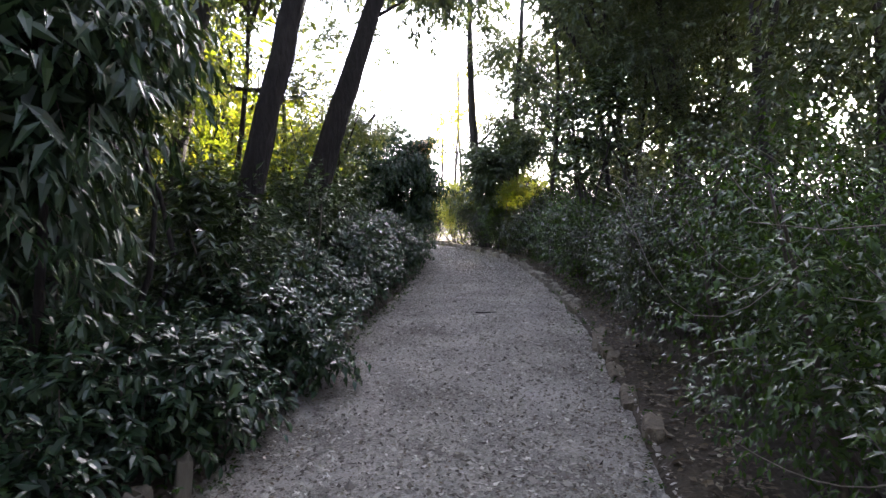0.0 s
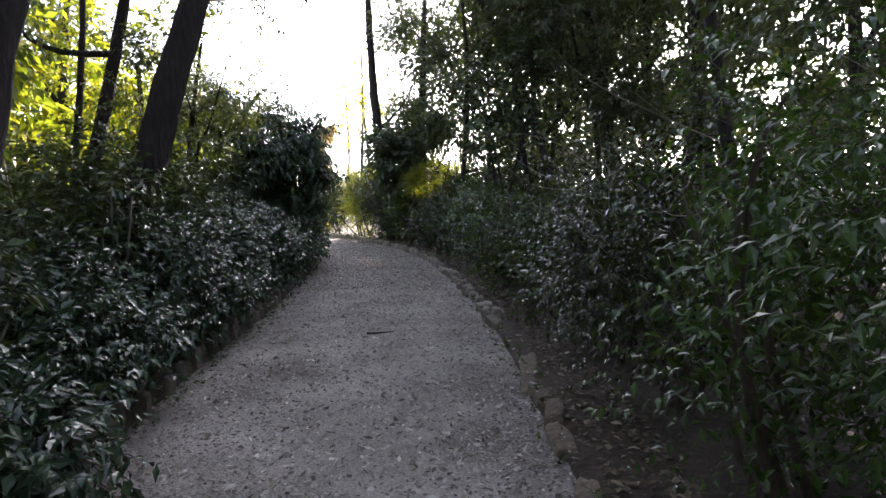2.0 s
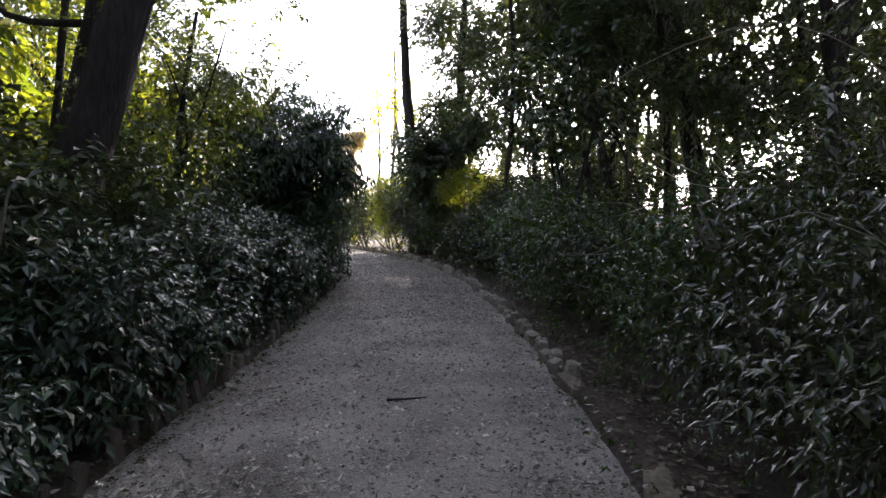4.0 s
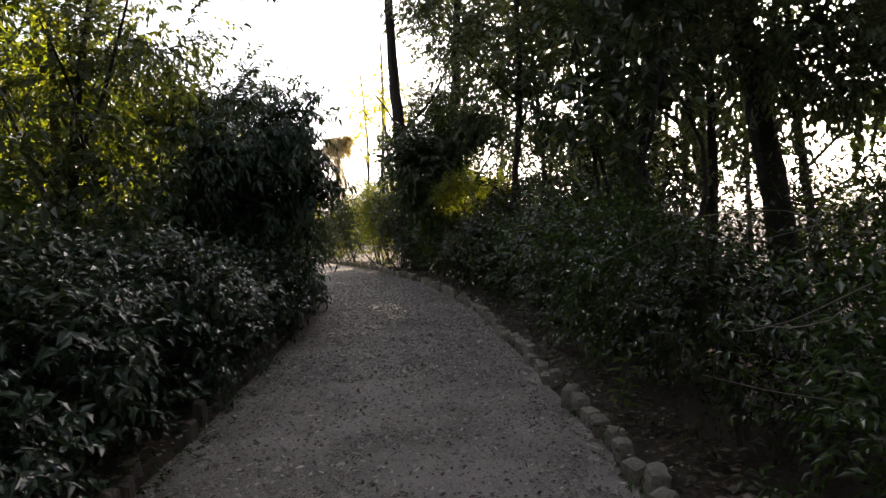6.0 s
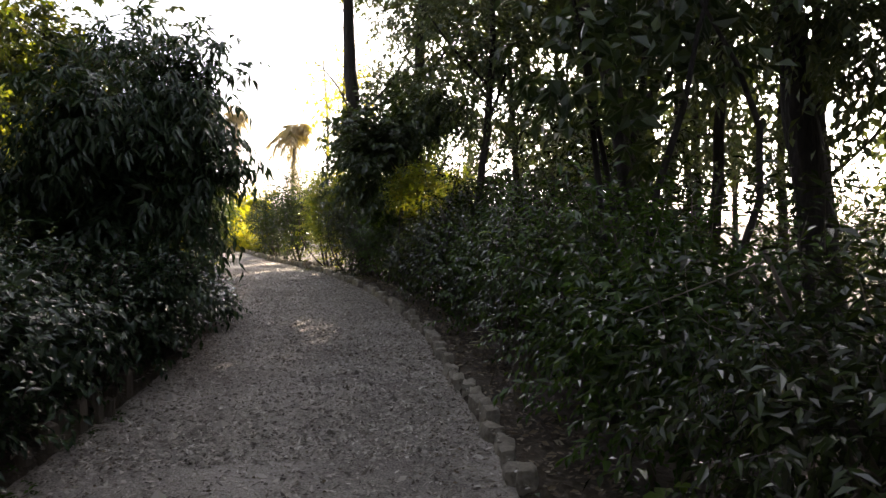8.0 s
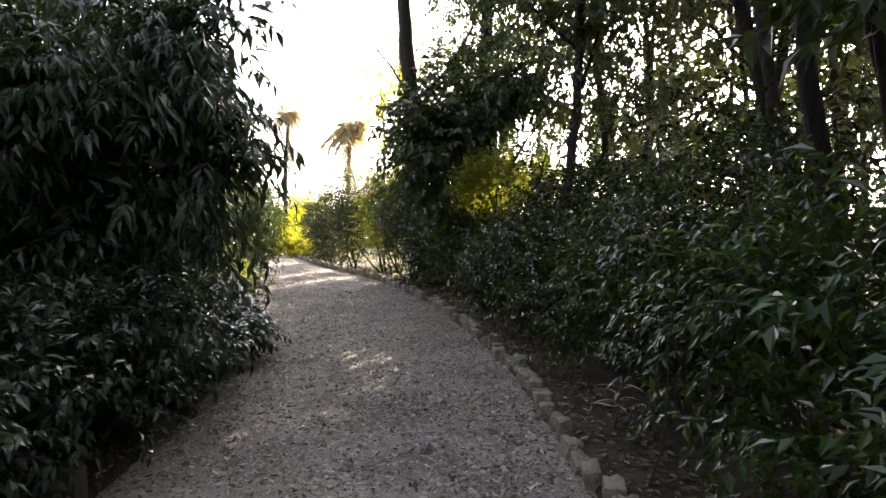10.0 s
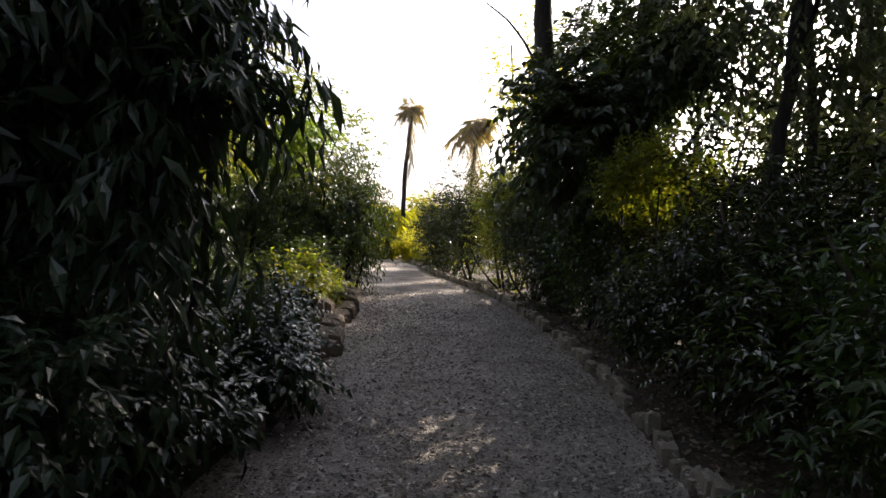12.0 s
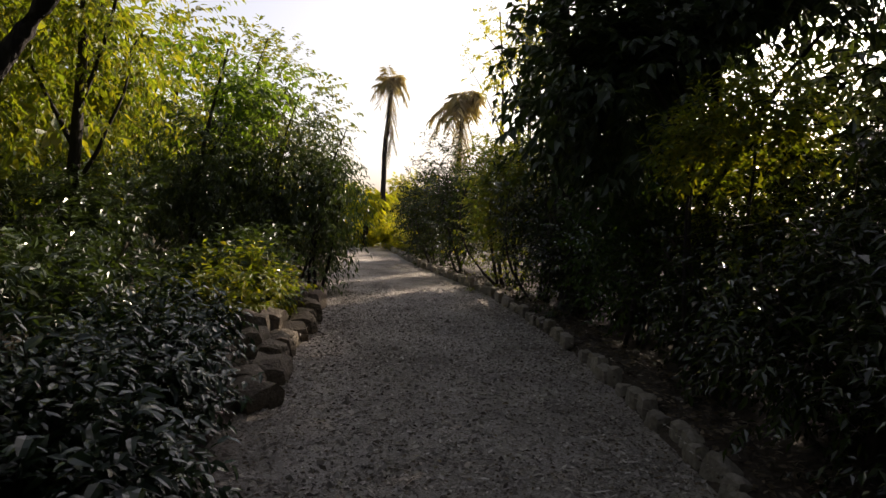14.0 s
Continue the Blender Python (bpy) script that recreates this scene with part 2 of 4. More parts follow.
def in_blobs(blobs, n, shell=0.5, gaps=-0.35, size=0.45, at=(0.0, 0.0)):
    """Points in the outer shells of ellipsoids (x, y, z, rx, ry, rz), thinned into clumps, with their outward directions."""
    b = np.asarray(blobs, float)
    area = (b[:, 3] * b[:, 4] * b[:, 5]) ** (2 / 3)
    k = rng.choice(len(b), int(n * 1.6), p=area / area.sum())
    u = unit(rng.normal(size=(len(k), 3)))
    r = 1 - shell * rng.random(len(k)) ** 1.4
    r = r * (1 + 0.22 * lumps(u * 2.4 + 9.1 * b[k, :1], 1.0) + 0.05 * rng.normal(size=len(k)))
    p = b[k, :3] + u * r[:, None] * b[k, 3:]
    out = unit(u / b[k, 3:])
    keep = (lumps(p + 17.3 * b[0, :3], size) > gaps + rng.normal(size=len(p)) * 0.15) & (p[:, 2] > 0.04) & sun_free(p + np.array([at[0], at[1], 0.0]))
    return p[keep][:n], out[keep][:n]


# ---- the path's edges ----
PATH_Y = [-8, 0, 3.4, 5.2, 8, 10, 12, 14.5, 16, 17.5, 19, 21.3, 23, 26.7, 29.5, 32, 35, 40, 46]
PATH_L = [-2.0, -1.5, -1.33, -1.22, -1.08, -0.9, -0.75, -0.66, -0.62, -0.76, -1.02, -1.3, -1.6, -2.6, -3.4, -4.2, -5.2, -7.0, -9.4]
PATH_R = [-0.2, 0.75, 1.19, 1.49, 1.80, 1.97, 2.02, 2.05, 2.06, 2.02, 1.86, 1.55, 1.22, 0.22, -1.0, -2.0, -3.0, -4.6, -6.8]
FINE_Y = np.linspace(-8, 46, 541)


def smoothed(v):
    f = np.interp(FINE_Y, PATH_Y, v)
    k = np.hanning(23)
    return np.convolve(np.pad(f, 11, "edge"), k / k.sum(), "valid")


LEFT, RIGHT = smoothed(PATH_L), smoothed(PATH_R)


def left(y):
    return np.interp(y, FINE_Y, LEFT)


def right(y):
    return np.interp(y, FINE_Y, RIGHT)


# ---- ground and path ----
def grid_mesh(x, y, z):
    r, c = x.shape
    v = np.stack([x, y, z], -1).reshape(-1, 3)
    i, j = np.meshgrid(np.arange(r - 1), np.arange(c - 1), indexing="ij")
    p = i * c + j
    return v, np.concatenate([np.stack([p, p + 1, p + c + 1], -1).reshape(-1, 3), np.stack([p, p + c + 1, p + c], -1).reshape(-1, 3)])


far = np.array([400, 150, 70, 40, 28, 20])
gx = np.concatenate([-far, np.linspace(-15, 15, 121), far[::-1]])
gy = np.concatenate([-far, np.linspace(-12, 46, 233), 46 + far[::-1]])
X, Y = np.meshgrid(gx, gy)
off = np.maximum(np.maximum(left(Y) - X, X - right(Y)), 0)
Z = -0.03 + 0.11 * np.clip(off / 0.6, 0, 1) + 0.03 * np.sin(X * 2.3 + np.sin(Y * 1.7)) * np.sin(Y * 2.9) * np.clip(off, 0, 1)
ground = new("ground", tri_mesh("ground", *grid_mesh(X, Y, Z), SOIL, True))
tagged(ground, "dark brown soil with leaf litter under the shrubs", "ground", kind="structure")

py = np.linspace(-8, 45.5, 536)
ps = np.linspace(-0.02, 1.02, 29)
PX = left(py)[:, None] * (1 - ps) + right(py)[:, None] * ps
for col, amp in ((0, 0.06), (1, 0.03), (-1, 0.04), (-2, 0.02)):
    PX[:, col] += amp * (np.sin(py * 5.3 + 2 * np.sin(py * 2.1)) + 0.7 * np.sin(py * 13.7 + col)) * 0.6
PY = np.repeat(py[:, None], len(ps), 1)
PZ = 0.008 * np.sin(PX * 3.1 + np.sin(PY * 1.1)) * np.sin(PY * 1.9 + PX) + 0.02 * (1 - (2 * ps - 1) ** 2)
path = new("gravel_path", tri_mesh("gravel_path", *grid_mesh(PX, PY, PZ), GRIT, True))
tagged(path, "pale grey gravel footpath strewn with dead leaves", "path", kind="structure")


# ---- trees and shrubs ----
def shrub(x, y, rx, ry, h, mat, leaf, twigs, label, slim=0.45, droop=0.15, count=7, reach=0.22, fine=0, group="", stems=4, low=0.0, gaps=-0.4, name="shrub", category="shrub", shell=0.5, curl=0.25, shoots=0, near=False, tilt=0.36):
    """A bush: bent stems from the ground and a crown of leafy twigs with an uneven outline."""
    ob = thing(name, x, y, 0, label, category, group)
    mid = (h + low) / 2
    blobs = [(0, 0, mid - 0.07 * (h - low), rx * 0.86, ry * 0.86, (h - low) * 0.55)]
    for _ in range(6):
        a, f = rng.uniform(0, 2 * math.pi), rng.uniform(0.4, 0.65)
        blobs.append((math.cos(a) * rx * 0.55, math.sin(a) * ry * 0.55, low + (h - low) * rng.uniform(0.3, 0.82), rx * f, ry * f, (h - low) * f * 0.5))
    p, out = in_blobs(blobs, twigs, shell, gaps, at=(x, y))
    out = out + np.array([0, 0, 0.35])
    lv, tv = sprays(p - out * reach * 0.5, out, count, reach, leaf, slim, droop, fine, curl, tilt)
    k = int((1300 if near else 300) * max(1.0, (h - low) / 1.6) * min(1.5, max(0.6, rx * ry)))
    inner = unit(rng.normal(size=(k, 3))) * (rng.random((k, 1)) ** 0.4) * np.array([rx, ry, (h - low) * 0.5]) * 0.66 + np.array([0, 0, mid - 0.05 * h])
    inner = inner[sun_free(inner + np.array([x, y, 0]))]
    k = len(inner)
    inner[:, 2] = np.maximum(inner[:, 2], 0.12)
    size = max(leaf, 0.065) * rng.uniform(0.9, 1.35, k)
    deep = leaf_mesh(inner, unit(rng.normal(size=(k, 3))), unit(rng.normal(size=(k, 3))), size, size * max(slim, 0.35), 0)
    part("foliage", *merged([lv, deep]), mat, ob)
    tagged(part("branchwork", *tv, TWIG, ob), kind="stuff")
    for _ in range(stems):
        a = rng.uniform(0, 2 * math.pi)
        line = curved((rng.normal() * 0.08, rng.normal() * 0.08, -0.05), (math.cos(a) * rx * 0.55, math.sin(a) * ry * 0.55, h * rng.uniform(0.6, 0.85)), 0.08, 7)
        part("stem", *tube(line, np.linspace(0.022, 0.007, 7) * (0.6 + 0.25 * h), 6), BARK if h > 2.4 else TWIG, ob, smooth=True)
    for _ in range(shoots):
        a, r0 = rng.uniform(0, 2 * math.pi), rng.uniform(0.4, 0.7)
        root = np.array([math.cos(a) * rx * r0, math.sin(a) * ry * r0, h * rng.uniform(0.4, 0.8)])
        away = np.array([math.cos(a), math.sin(a), 0.0])
        tip = root + (away * 0.55 + np.array([rng.normal() * 0.3, rng.normal() * 0.3, rng.uniform(-0.35, 0.5)])) * rng.uniform(0.5, 0.95)
        part("shoot", *tube(curved(root, tip, 0.14, 9), np.linspace(0.0026, 0.001, 9), 4), SHOOT, ob, smooth=True)
    return ob


def tree(x, y, lean, h, r, mat, leaf, twigs, label, limbs=(), crown=(), group="", name="tree", slim=0.5, count=8, reach=0.35, droop=0.25, gaps=-0.15, fine=0, bend=0.02, size=0.6, category="tree", shell=0.8):
    """A tree: tapered trunk to (lean x, lean y, h), limbs given as (start share, end point, radius), crown given as ellipsoids; all from its foot."""
    ob = thing(name, x, y, 0, label, category, group)
    line = curved((0, 0, -0.1), (lean[0], lean[1], h), bend, 26)
    rad = np.linspace(1, 0.34, 26) * r
    rad[0] *= 1.35
    rad[1] *= 1.12
    part("trunk", *tube(line, rad, 10, 0.045), BARK, ob, smooth=True)
    for share, end, lr in limbs:
        k = share * 25
        i = min(int(k), 24)
        start = line[i] + (line[i + 1] - line[i]) * (k - i)
        lim = curved(start, end, 0.07, 9)
        part("limb", *tube(lim, np.linspace(lr, lr * 0.3, 9), 7, 0.03), BARK, ob, smooth=True)
    if len(crown):
        p, out = in_blobs(crown, twigs, shell, gaps, size, (x, y))
        lv, tv = sprays(p - out * reach * 0.5, out + np.array([0, 0, 0.2]), count, reach, leaf, slim, droop, fine)
        part("crown", *lv, mat, ob)
        tagged(part("branchwork", *tv, TWIG, ob), kind="stuff")
    return ob

# ---- edging stones, stakes and rocks along the path ----
def block(sx, sy, sz, rough, ball_share=0.45):
    """A rough, rounded stone standing on z = 0."""
    k = 4
    t = np.linspace(-1, 1, k)
    a, b = np.meshgrid(t, t, indexing="ij")
    vs, ts = [], []
    i, j = np.meshgrid(np.arange(k - 1), np.arange(k - 1), indexing="ij")
    p = (i * k + j).ravel()
    quad = np.concatenate([np.stack([p, p + k, p + k + 1], -1), np.stack([p, p + k + 1, p + 1], -1)])
    for axis in range(3):
        for sign in (-1, 1):
            f = np.zeros((k * k, 3))
            f[:, axis], f[:, (axis + 1) % 3], f[:, (axis + 2) % 3] = sign, a.ravel(), b.ravel()
            vs.append(f)
            ts.append((quad if sign > 0 else quad[:, ::-1]) + len(vs) * k * k - k * k)
    v = np.concatenate(vs)
    ball = v / np.linalg.norm(v, axis=1, keepdims=True) * 1.25
    v = v * (1 - ball_share) + ball * ball_share
    ph = rng.uniform(0, 6, 6)
    wob = np.sin(v[:, 0] * 2.3 + ph[0]) * np.sin(v[:, 1] * 2.7 + ph[1]) + np.sin(v[:, 2] * 3.1 + ph[2]) * np.sin(v[:, 0] * 3.7 + ph[3]) + 0.6 * np.sin(v[:, 1] * 5 + ph[4]) * np.sin(v[:, 2] * 4.4 + ph[5])
    v = v * (1 + rough * wob)[:, None]
    v[:, 2] += 1
    return v * np.array([sx, sy, sz]) * 0.5, np.concatenate(ts)


def berm(name, side, y0, y1, out, label):
    """The low bank of earth in which the edging is set."""
    y = np.arange(y0, y1, 0.1)
    across = np.array([-0.02, 0.03, 0.10, 0.2, 0.34, 0.5])
    high = np.array([-0.03, 0.03, 0.07, 0.08, 0.08, 0.03])
    x = side(y)[:, None] + out * across[None]
    z = high[None] + rng.normal(size=x.shape) * 0.008
    v, t = grid_mesh(x, np.repeat(y[:, None], len(across), 1), z)
    ob = new(name, tri_mesh(name, v, t if out > 0 else t[:, ::-1], SOIL, True))
    return tagged(ob, label, "edging", kind="structure")


STAKE_WOOD = rough_material("weathered_stake", [(0.3, (0.06, 0.05, 0.04)), (0.7, (0.17, 0.145, 0.115))], 4, 30, 0.9, 0.95, (1, 1, 0.25))
STONES = [tri_mesh("stone", *block(rng.uniform(0.08, 0.12), rng.uniform(0.12, 0.21), rng.uniform(0.12, 0.19), 0.11, 0.5), STONE, True) for _ in range(10)]
LOW_STONES = [tri_mesh("stone", *block(rng.uniform(0.12, 0.18), rng.uniform(0.3, 0.5), rng.uniform(0.10, 0.15), 0.12, 0.5), ROCK, True) for _ in range(6)]
STAKES = [tri_mesh("stake", *block(rng.uniform(0.06, 0.09), rng.uniform(0.07, 0.11), rng.uniform(0.18, 0.28), 0.09), STAKE_WOOD, True) for _ in range(6)]
ROCKS = [tri_mesh("rock", *block(rng.uniform(0.22, 0.32), rng.uniform(0.28, 0.46), rng.uniform(0.24, 0.36), 0.11, 0.5), ROCK, True) for _ in range(6)]


def set_piece(name, meshes, x, y, z, turn, parent):
    ob = new(name, meshes[rng.integers(len(meshes))])
    ob.parent = parent
    ob.matrix_basis = pose(x, y, z, rng.normal() * 6, rng.normal() * 6, turn + rng.normal() * 10 + 180 * rng.integers(2))
    return ob


edge_r = berm("edging_right", right, -2, 38, 1, "earth bank set with rough pale edging stones")
edge_l = berm("edging_left", left, -2, 38, -1, "earth bank set with short upright edging stakes and rocks")
y = 2.0
while y < 37:
    step = rng.uniform(0.16, 0.27)
    low = 0.07 if y < 9.5 else 0.0
    if rng.random() < (0.7 if y < 9.5 else 0.95):
        x = float(right(y)) + 0.04 + rng.normal() * 0.02
        set_piece("stone", LOW_STONES if low else STONES, x, y, -0.025 - low * 0.2 + rng.normal() * 0.02, math.degrees(math.atan2(right(y - 0.2) - right(y + 0.2), 0.4)), edge_r)
    y += step * (1.7 if low else 1.0)
y = 2.5
while y < 14.5:
    if rng.random() < 0.75:
        set_piece("stake", STAKES, float(left(y)) - 0.05 + rng.normal() * 0.03, y, -0.05 + rng.normal() * 0.02, 0, edge_l)
    y += rng.uniform(0.13, 0.3)
y = 20.2
while y < 24.5:
    set_piece("rock", ROCKS, float(left(y)) - 0.1 + rng.normal() * 0.05, y, -0.09, 15, edge_l)
    if rng.random() < 0.6:
        set_piece("rock", ROCKS, float(left(y)) - 0.36 + rng.normal() * 0.05, y + 0.1, 0.03, 15, edge_l)
    y += rng.uniform(0.3, 0.45)
for x, y, turn in ((-0.80, 17.4, 20), (-1.12, 20.0, 70)):
    set_piece("rock", ROCKS, x, y, -0.08, turn, edge_l)

# ---- shrubs along the left of the path ----
LEFT_HEDGE = [  # y, distance of the middle from the edge, half depth, half length, height, leaf length
    (0.6, 1.0, 0.85, 0.9, 0.8, 0.085), (2.2, 0.85, 0.85, 0.95, 0.80, 0.085), (3.8, 0.62, 0.85, 0.95, 0.92, 0.085), (5.3, 0.60, 0.95, 0.95, 1.20, 0.09), (6.8, 0.62, 0.9, 1.0, 1.30, 0.085),
    (8.2, 0.62, 0.9, 1.0, 1.40, 0.09), (9.6, 0.64, 0.9, 1.0, 1.48, 0.09), (11.0, 0.66, 0.9, 1.0, 1.58, 0.09), (12.4, 0.68, 0.9, 1.0, 1.60, 0.09), (13.8, 0.66, 0.9, 1.0, 1.50, 0.09),
    (15.2, 0.70, 0.9, 1.0, 1.25, 0.085), (16.5, 0.75, 0.9, 1.0, 1.10, 0.085), (17.8, 0.80, 0.9, 1.0, 1.0, 0.085), (19.1, 0.80, 0.85, 0.95, 0.9, 0.085)]
for y, d, rx, ry, h, leaf in LEFT_HEDGE:
    shrub(float(left(y)) - d + (0.03 if 5 < y < 14 else 0.1 if y < 14 else 0.2), y, rx, ry, h, LAUREL, leaf, int(950 * (0.1 / leaf) ** 1.5), "dense dark green evergreen shrub with glossy pointed leaves", group="shrubs along the path", stems=3, fine=2 if y in (2.2, 3.8, 16.5, 17.8) else 1, near=True)

# ---- shrubs along the right ----
RIGHT_HEDGE = [(-0.4, 1.0, 0.9, 0.9, 1.6), (1.2, 0.95, 0.95, 0.95, 1.9), (2.8, 0.95, 0.95, 0.95, 2.1), (4.4, 0.92, 0.95, 1.0, 2.2), (6.0, 0.92, 0.95, 1.0, 2.15), (7.5, 0.95, 0.95, 1.0, 2.05), (9.0, 0.95, 0.95, 1.0, 1.95),
    (10.5, 0.95, 0.95, 1.0, 1.8), (12.0, 1.0, 0.95, 1.0, 1.8), (13.5, 1.05, 0.95, 1.0, 1.9), (15.0, 1.05, 0.95, 1.0, 1.95), (16.5, 1.05, 0.95, 1.0, 2.1), (18.0, 1.05, 0.95, 1.0, 2.25), (19.5, 1.0, 0.95, 1.0, 1.8), (21.0, 1.0, 0.95, 1.0, 1.9), (22.5, 0.9, 0.95, 1.0, 2.5), (24.0, 0.85, 0.9, 1.0, 2.1), (25.5, 0.7, 0.9, 1.1, 2.8), (27.2, 0.65, 0.95, 1.15, 3.0), (29.0, 0.55, 1.0, 1.15, 3.1), (30.8, 0.55, 1.0, 1.15, 2.7), (32.6, 0.7, 0.9, 1.1, 1.9)]
for y, d, rx, ry, h in RIGHT_HEDGE:
    fresh = y in (2.8, 4.4, 9.0, 12.0, 13.5, 16.5, 22.5)
    # this bush has its sunlight painted in as yellow leaf colour
    sun_tinted = y == 27.2
    shrub(float(right(y)) + d - (0.12 if y > 9 else 0.06), y, rx, ry, h, GREEN if fresh else SUN_YELLOW if sun_tinted else TWIGGY, 0.055 if y < 12 else 0.075, 1000 if y < 12 else 800 if y < 24 else 1150, "dense shrub with small fresh green leaves" if fresh else "dense shrub with leaves coloured yellow-green as if sunlit" if sun_tinted else "dense twiggy shrub with small brownish green leaves", group="shrubs along the path", stems=5, shoots=16 if y < 10 else 6, near=True, fine=1 if 1 < y < 9 or 12 < y < 16 else 0, slim=0.42, gaps=-0.5, tilt=0.22, shell=0.55)

# ---- taller bushes and trees on the left ----
DARK = "dark-barked leaning tree with evergreen leaves"
shrub(-2.35, 3.2, 1.0, 1.1, 4.6, LOQUAT, 0.17, 850, "evergreen tree-like bush with long drooping leaves", slim=0.29, droop=0.5, count=8, reach=0.4, fine=1, low=1.0, gaps=-0.2, near=True, name="bush", category="bush", curl=0.35)
shrub(-1.0, 16.0, 1.05, 0.9, 3.6, LOQUAT, 0.15, 1350, "dark tree-like bush with long drooping leaves overhanging the path", slim=0.27, droop=0.5, count=8, reach=0.4, fine=1, low=0.85, gaps=-0.15, shell=0.7, name="bush", category="bush", curl=0.35)
tree(-2.38, 6.43, (1.85, 0.2, 7), 7, 0.17, CANOPY, 0.13, 350, DARK, [(0.7, (-1.5, 0.5, 7.0), 0.06), (0.8, (2.6, -1, 8), 0.06)], [(1.5, 0.2, 8.2, 2.2, 2.0, 1.4)], "leaning trees", bend=0.004)
tree(-2.5, 9.6, (2.31, 0.2, 7), 7, 0.24, CANOPY, 0.12, 620, DARK, [(0.75, (0.3, 1.5, 8), 0.07), (0.85, (3.2, -1, 8.5), 0.07), (0.62, (2.6, 0.8, 5.2), 0.03)], [(1.9, 0.3, 8.6, 2.4, 2.2, 1.4), (2.5, 0.8, 5.0, 1.0, 0.9, 0.75)], "leaning trees", bend=0.004)
tree(-4.8, 10.0, (1.5, 0.2, 7), 7, 0.2, CANOPY, 0.13, 500, DARK, [(0.6, (-1.2, 1.5, 6), 0.06)], [(0.0, 0.5, 6.6, 2.2, 2.0, 2.2)], "leaning trees")
tree(-4.3, 13.2, (1.6, 0.2, 7), 7, 0.16, CANOPY, 0.15, 600, DARK, [(0.6, (-1.2, 1.5, 6), 0.06)], [(1.6, -0.8, 6.9, 2.7, 2.6, 1.2)], "leaning trees")
# the yellow trees from here on have sunlight put into their leaf colour
tree(-4.4, 16.8, (0.2, 0.2, 4.5), 4.5, 0.12, SUN_YELLOW, 0.11, 900, "slender tree with leaves coloured yellow-green as if sunlit", [(0.4, (-1.2, 0.5, 3.6), 0.04), (0.5, (1.3, -0.4, 4.0), 0.04)], [(0.3, 0, 3.8, 2.4, 1.6, 2.4)], gaps=-0.2)
# its two outer crown blobs are added high above to shade the path
tree(-5.8, 20.6, (3.6, 0.4, 4.6), 4.6, 0.15, CANOPY, 0.18, 1700, DARK, [(0.7, (1.0, 0.8, 5.0), 0.06)], [(2.6, 0.5, 6.6, 1.8, 1.6, 1.2), (4.8, -3.0, 8.6, 3.0, 3.0, 1.0), (5.9, 1.6, 8.9, 3.0, 2.6, 1.0)], "leaning trees")
tree(-4.6, 22.6, (0.4, 0.1, 5.2), 5.2, 0.09, SUN_YELLOW, 0.10, 1300, "slender tree with sunlit yellow-green leaves", [(0.4, (-1.2, 0.5, 4.0), 0.035), (0.5, (1.2, -0.4, 4.3), 0.035), (0.3, (0.6, 0.5, 3.2), 0.03)], [(0, 0, 3.7, 1.9, 1.5, 1.8), (-1.4, 0.3, 3.0, 1.2, 1.2, 1.0)], "sunlit trees", gaps=-0.15, size=0.45)
for x, y, h in ((-7.4, 27.0, 5.2), (-5.6, 30.0, 4.6), (-9.5, 23.5, 6.0)):
    tree(x, y, (0.3, 0.1, h), h, 0.13, SUN_YELLOW, 0.14, 800, "sunlit tree with yellow-green leaves", [(0.4, (-1.2, 0.5, h * 0.8), 0.05), (0.5, (1.4, -0.4, h * 0.85), 0.05)], [(0, 0, h * 0.72, 2.5, 2.0, h * 0.5)], "sunlit trees", gaps=-0.3)
for x, y, r, h in ((-3.0, 26.2, 1.3, 3.7), (-2.45, 25.4, 0.95, 3.1), (-3.9, 25.0, 1.0, 2.9)):
    shrub(x, y, r, r, h, CANOPY if r > 1.2 else PRIVET, 0.11, 900, label="tall green bush leaning over the path", slim=0.32, droop=0.45, reach=0.35, low=0.15, name="bush", category="bush", group="bushes by the bend", gaps=-0.25)
tree(-4.4, 25.2, (0.6, 0.1, 3.8), 3.8, 0.05, BRIGHT, 0.13, 260, "thin sapling with fresh green leaves above the bush", [(0.5, (1.2, 0.2, 4.0), 0.02)], [(0.7, 0, 3.1, 1.3, 0.9, 1.4)], gaps=-0.1, name="sapling")
# leaf colour lightened to yellow-green in place of the sun on it
shrub(-2.35, 22.5, 0.75, 0.95, 1.05, SUN_YELLOW, 0.09, 800, "low shrub behind the rocks, coloured yellow-green as if sunlit", group="low shrubs")
for x, y, h in ((-3.0, 17.6, 1.2), (-3.6, 19.2, 1.25), (-3.4, 21.0, 1.3), (-4.8, 20.4, 1.7), (-4.6, 22.6, 1.9), (-5.9, 22.0, 2.2), (-2.7, 23.2, 1.2), (-6.6, 19.6, 2.2), (-4.4, 28.2, 1.6), (-6.2, 25.0, 2.2)):
    shrub(x, y, 1.1, 1.1, h, PRIVET, 0.10, 560, "low dark green evergreen shrub", group="low shrubs", stems=3)
for x, y, h in ((-3.1, 5.0, 1.6), (-2.7, 6.9, 2.1), (-2.6, 9.0, 2.4), (-2.5, 11.2, 2.6), (-2.4, 13.4, 2.7), (-4.4, 12.0, 2.8), (-4.6, 14.6, 2.7), (-4.6, 8.2, 2.2), (-4.7, 5.4, 2.4), (-3.0, 15.6, 2.0), (-5.0, 17.8, 2.0), (-3.6, 1.4, 2.2), (-6.2, 10.4, 3.0), (-6.4, 15.6, 3.0)):
    shrub(x, y, 1.2, 1.25, h, PRIVET, 0.11, 330, "dark green evergreen shrub under the trees", group="shrubs behind the hedge", stems=3, fine=0)

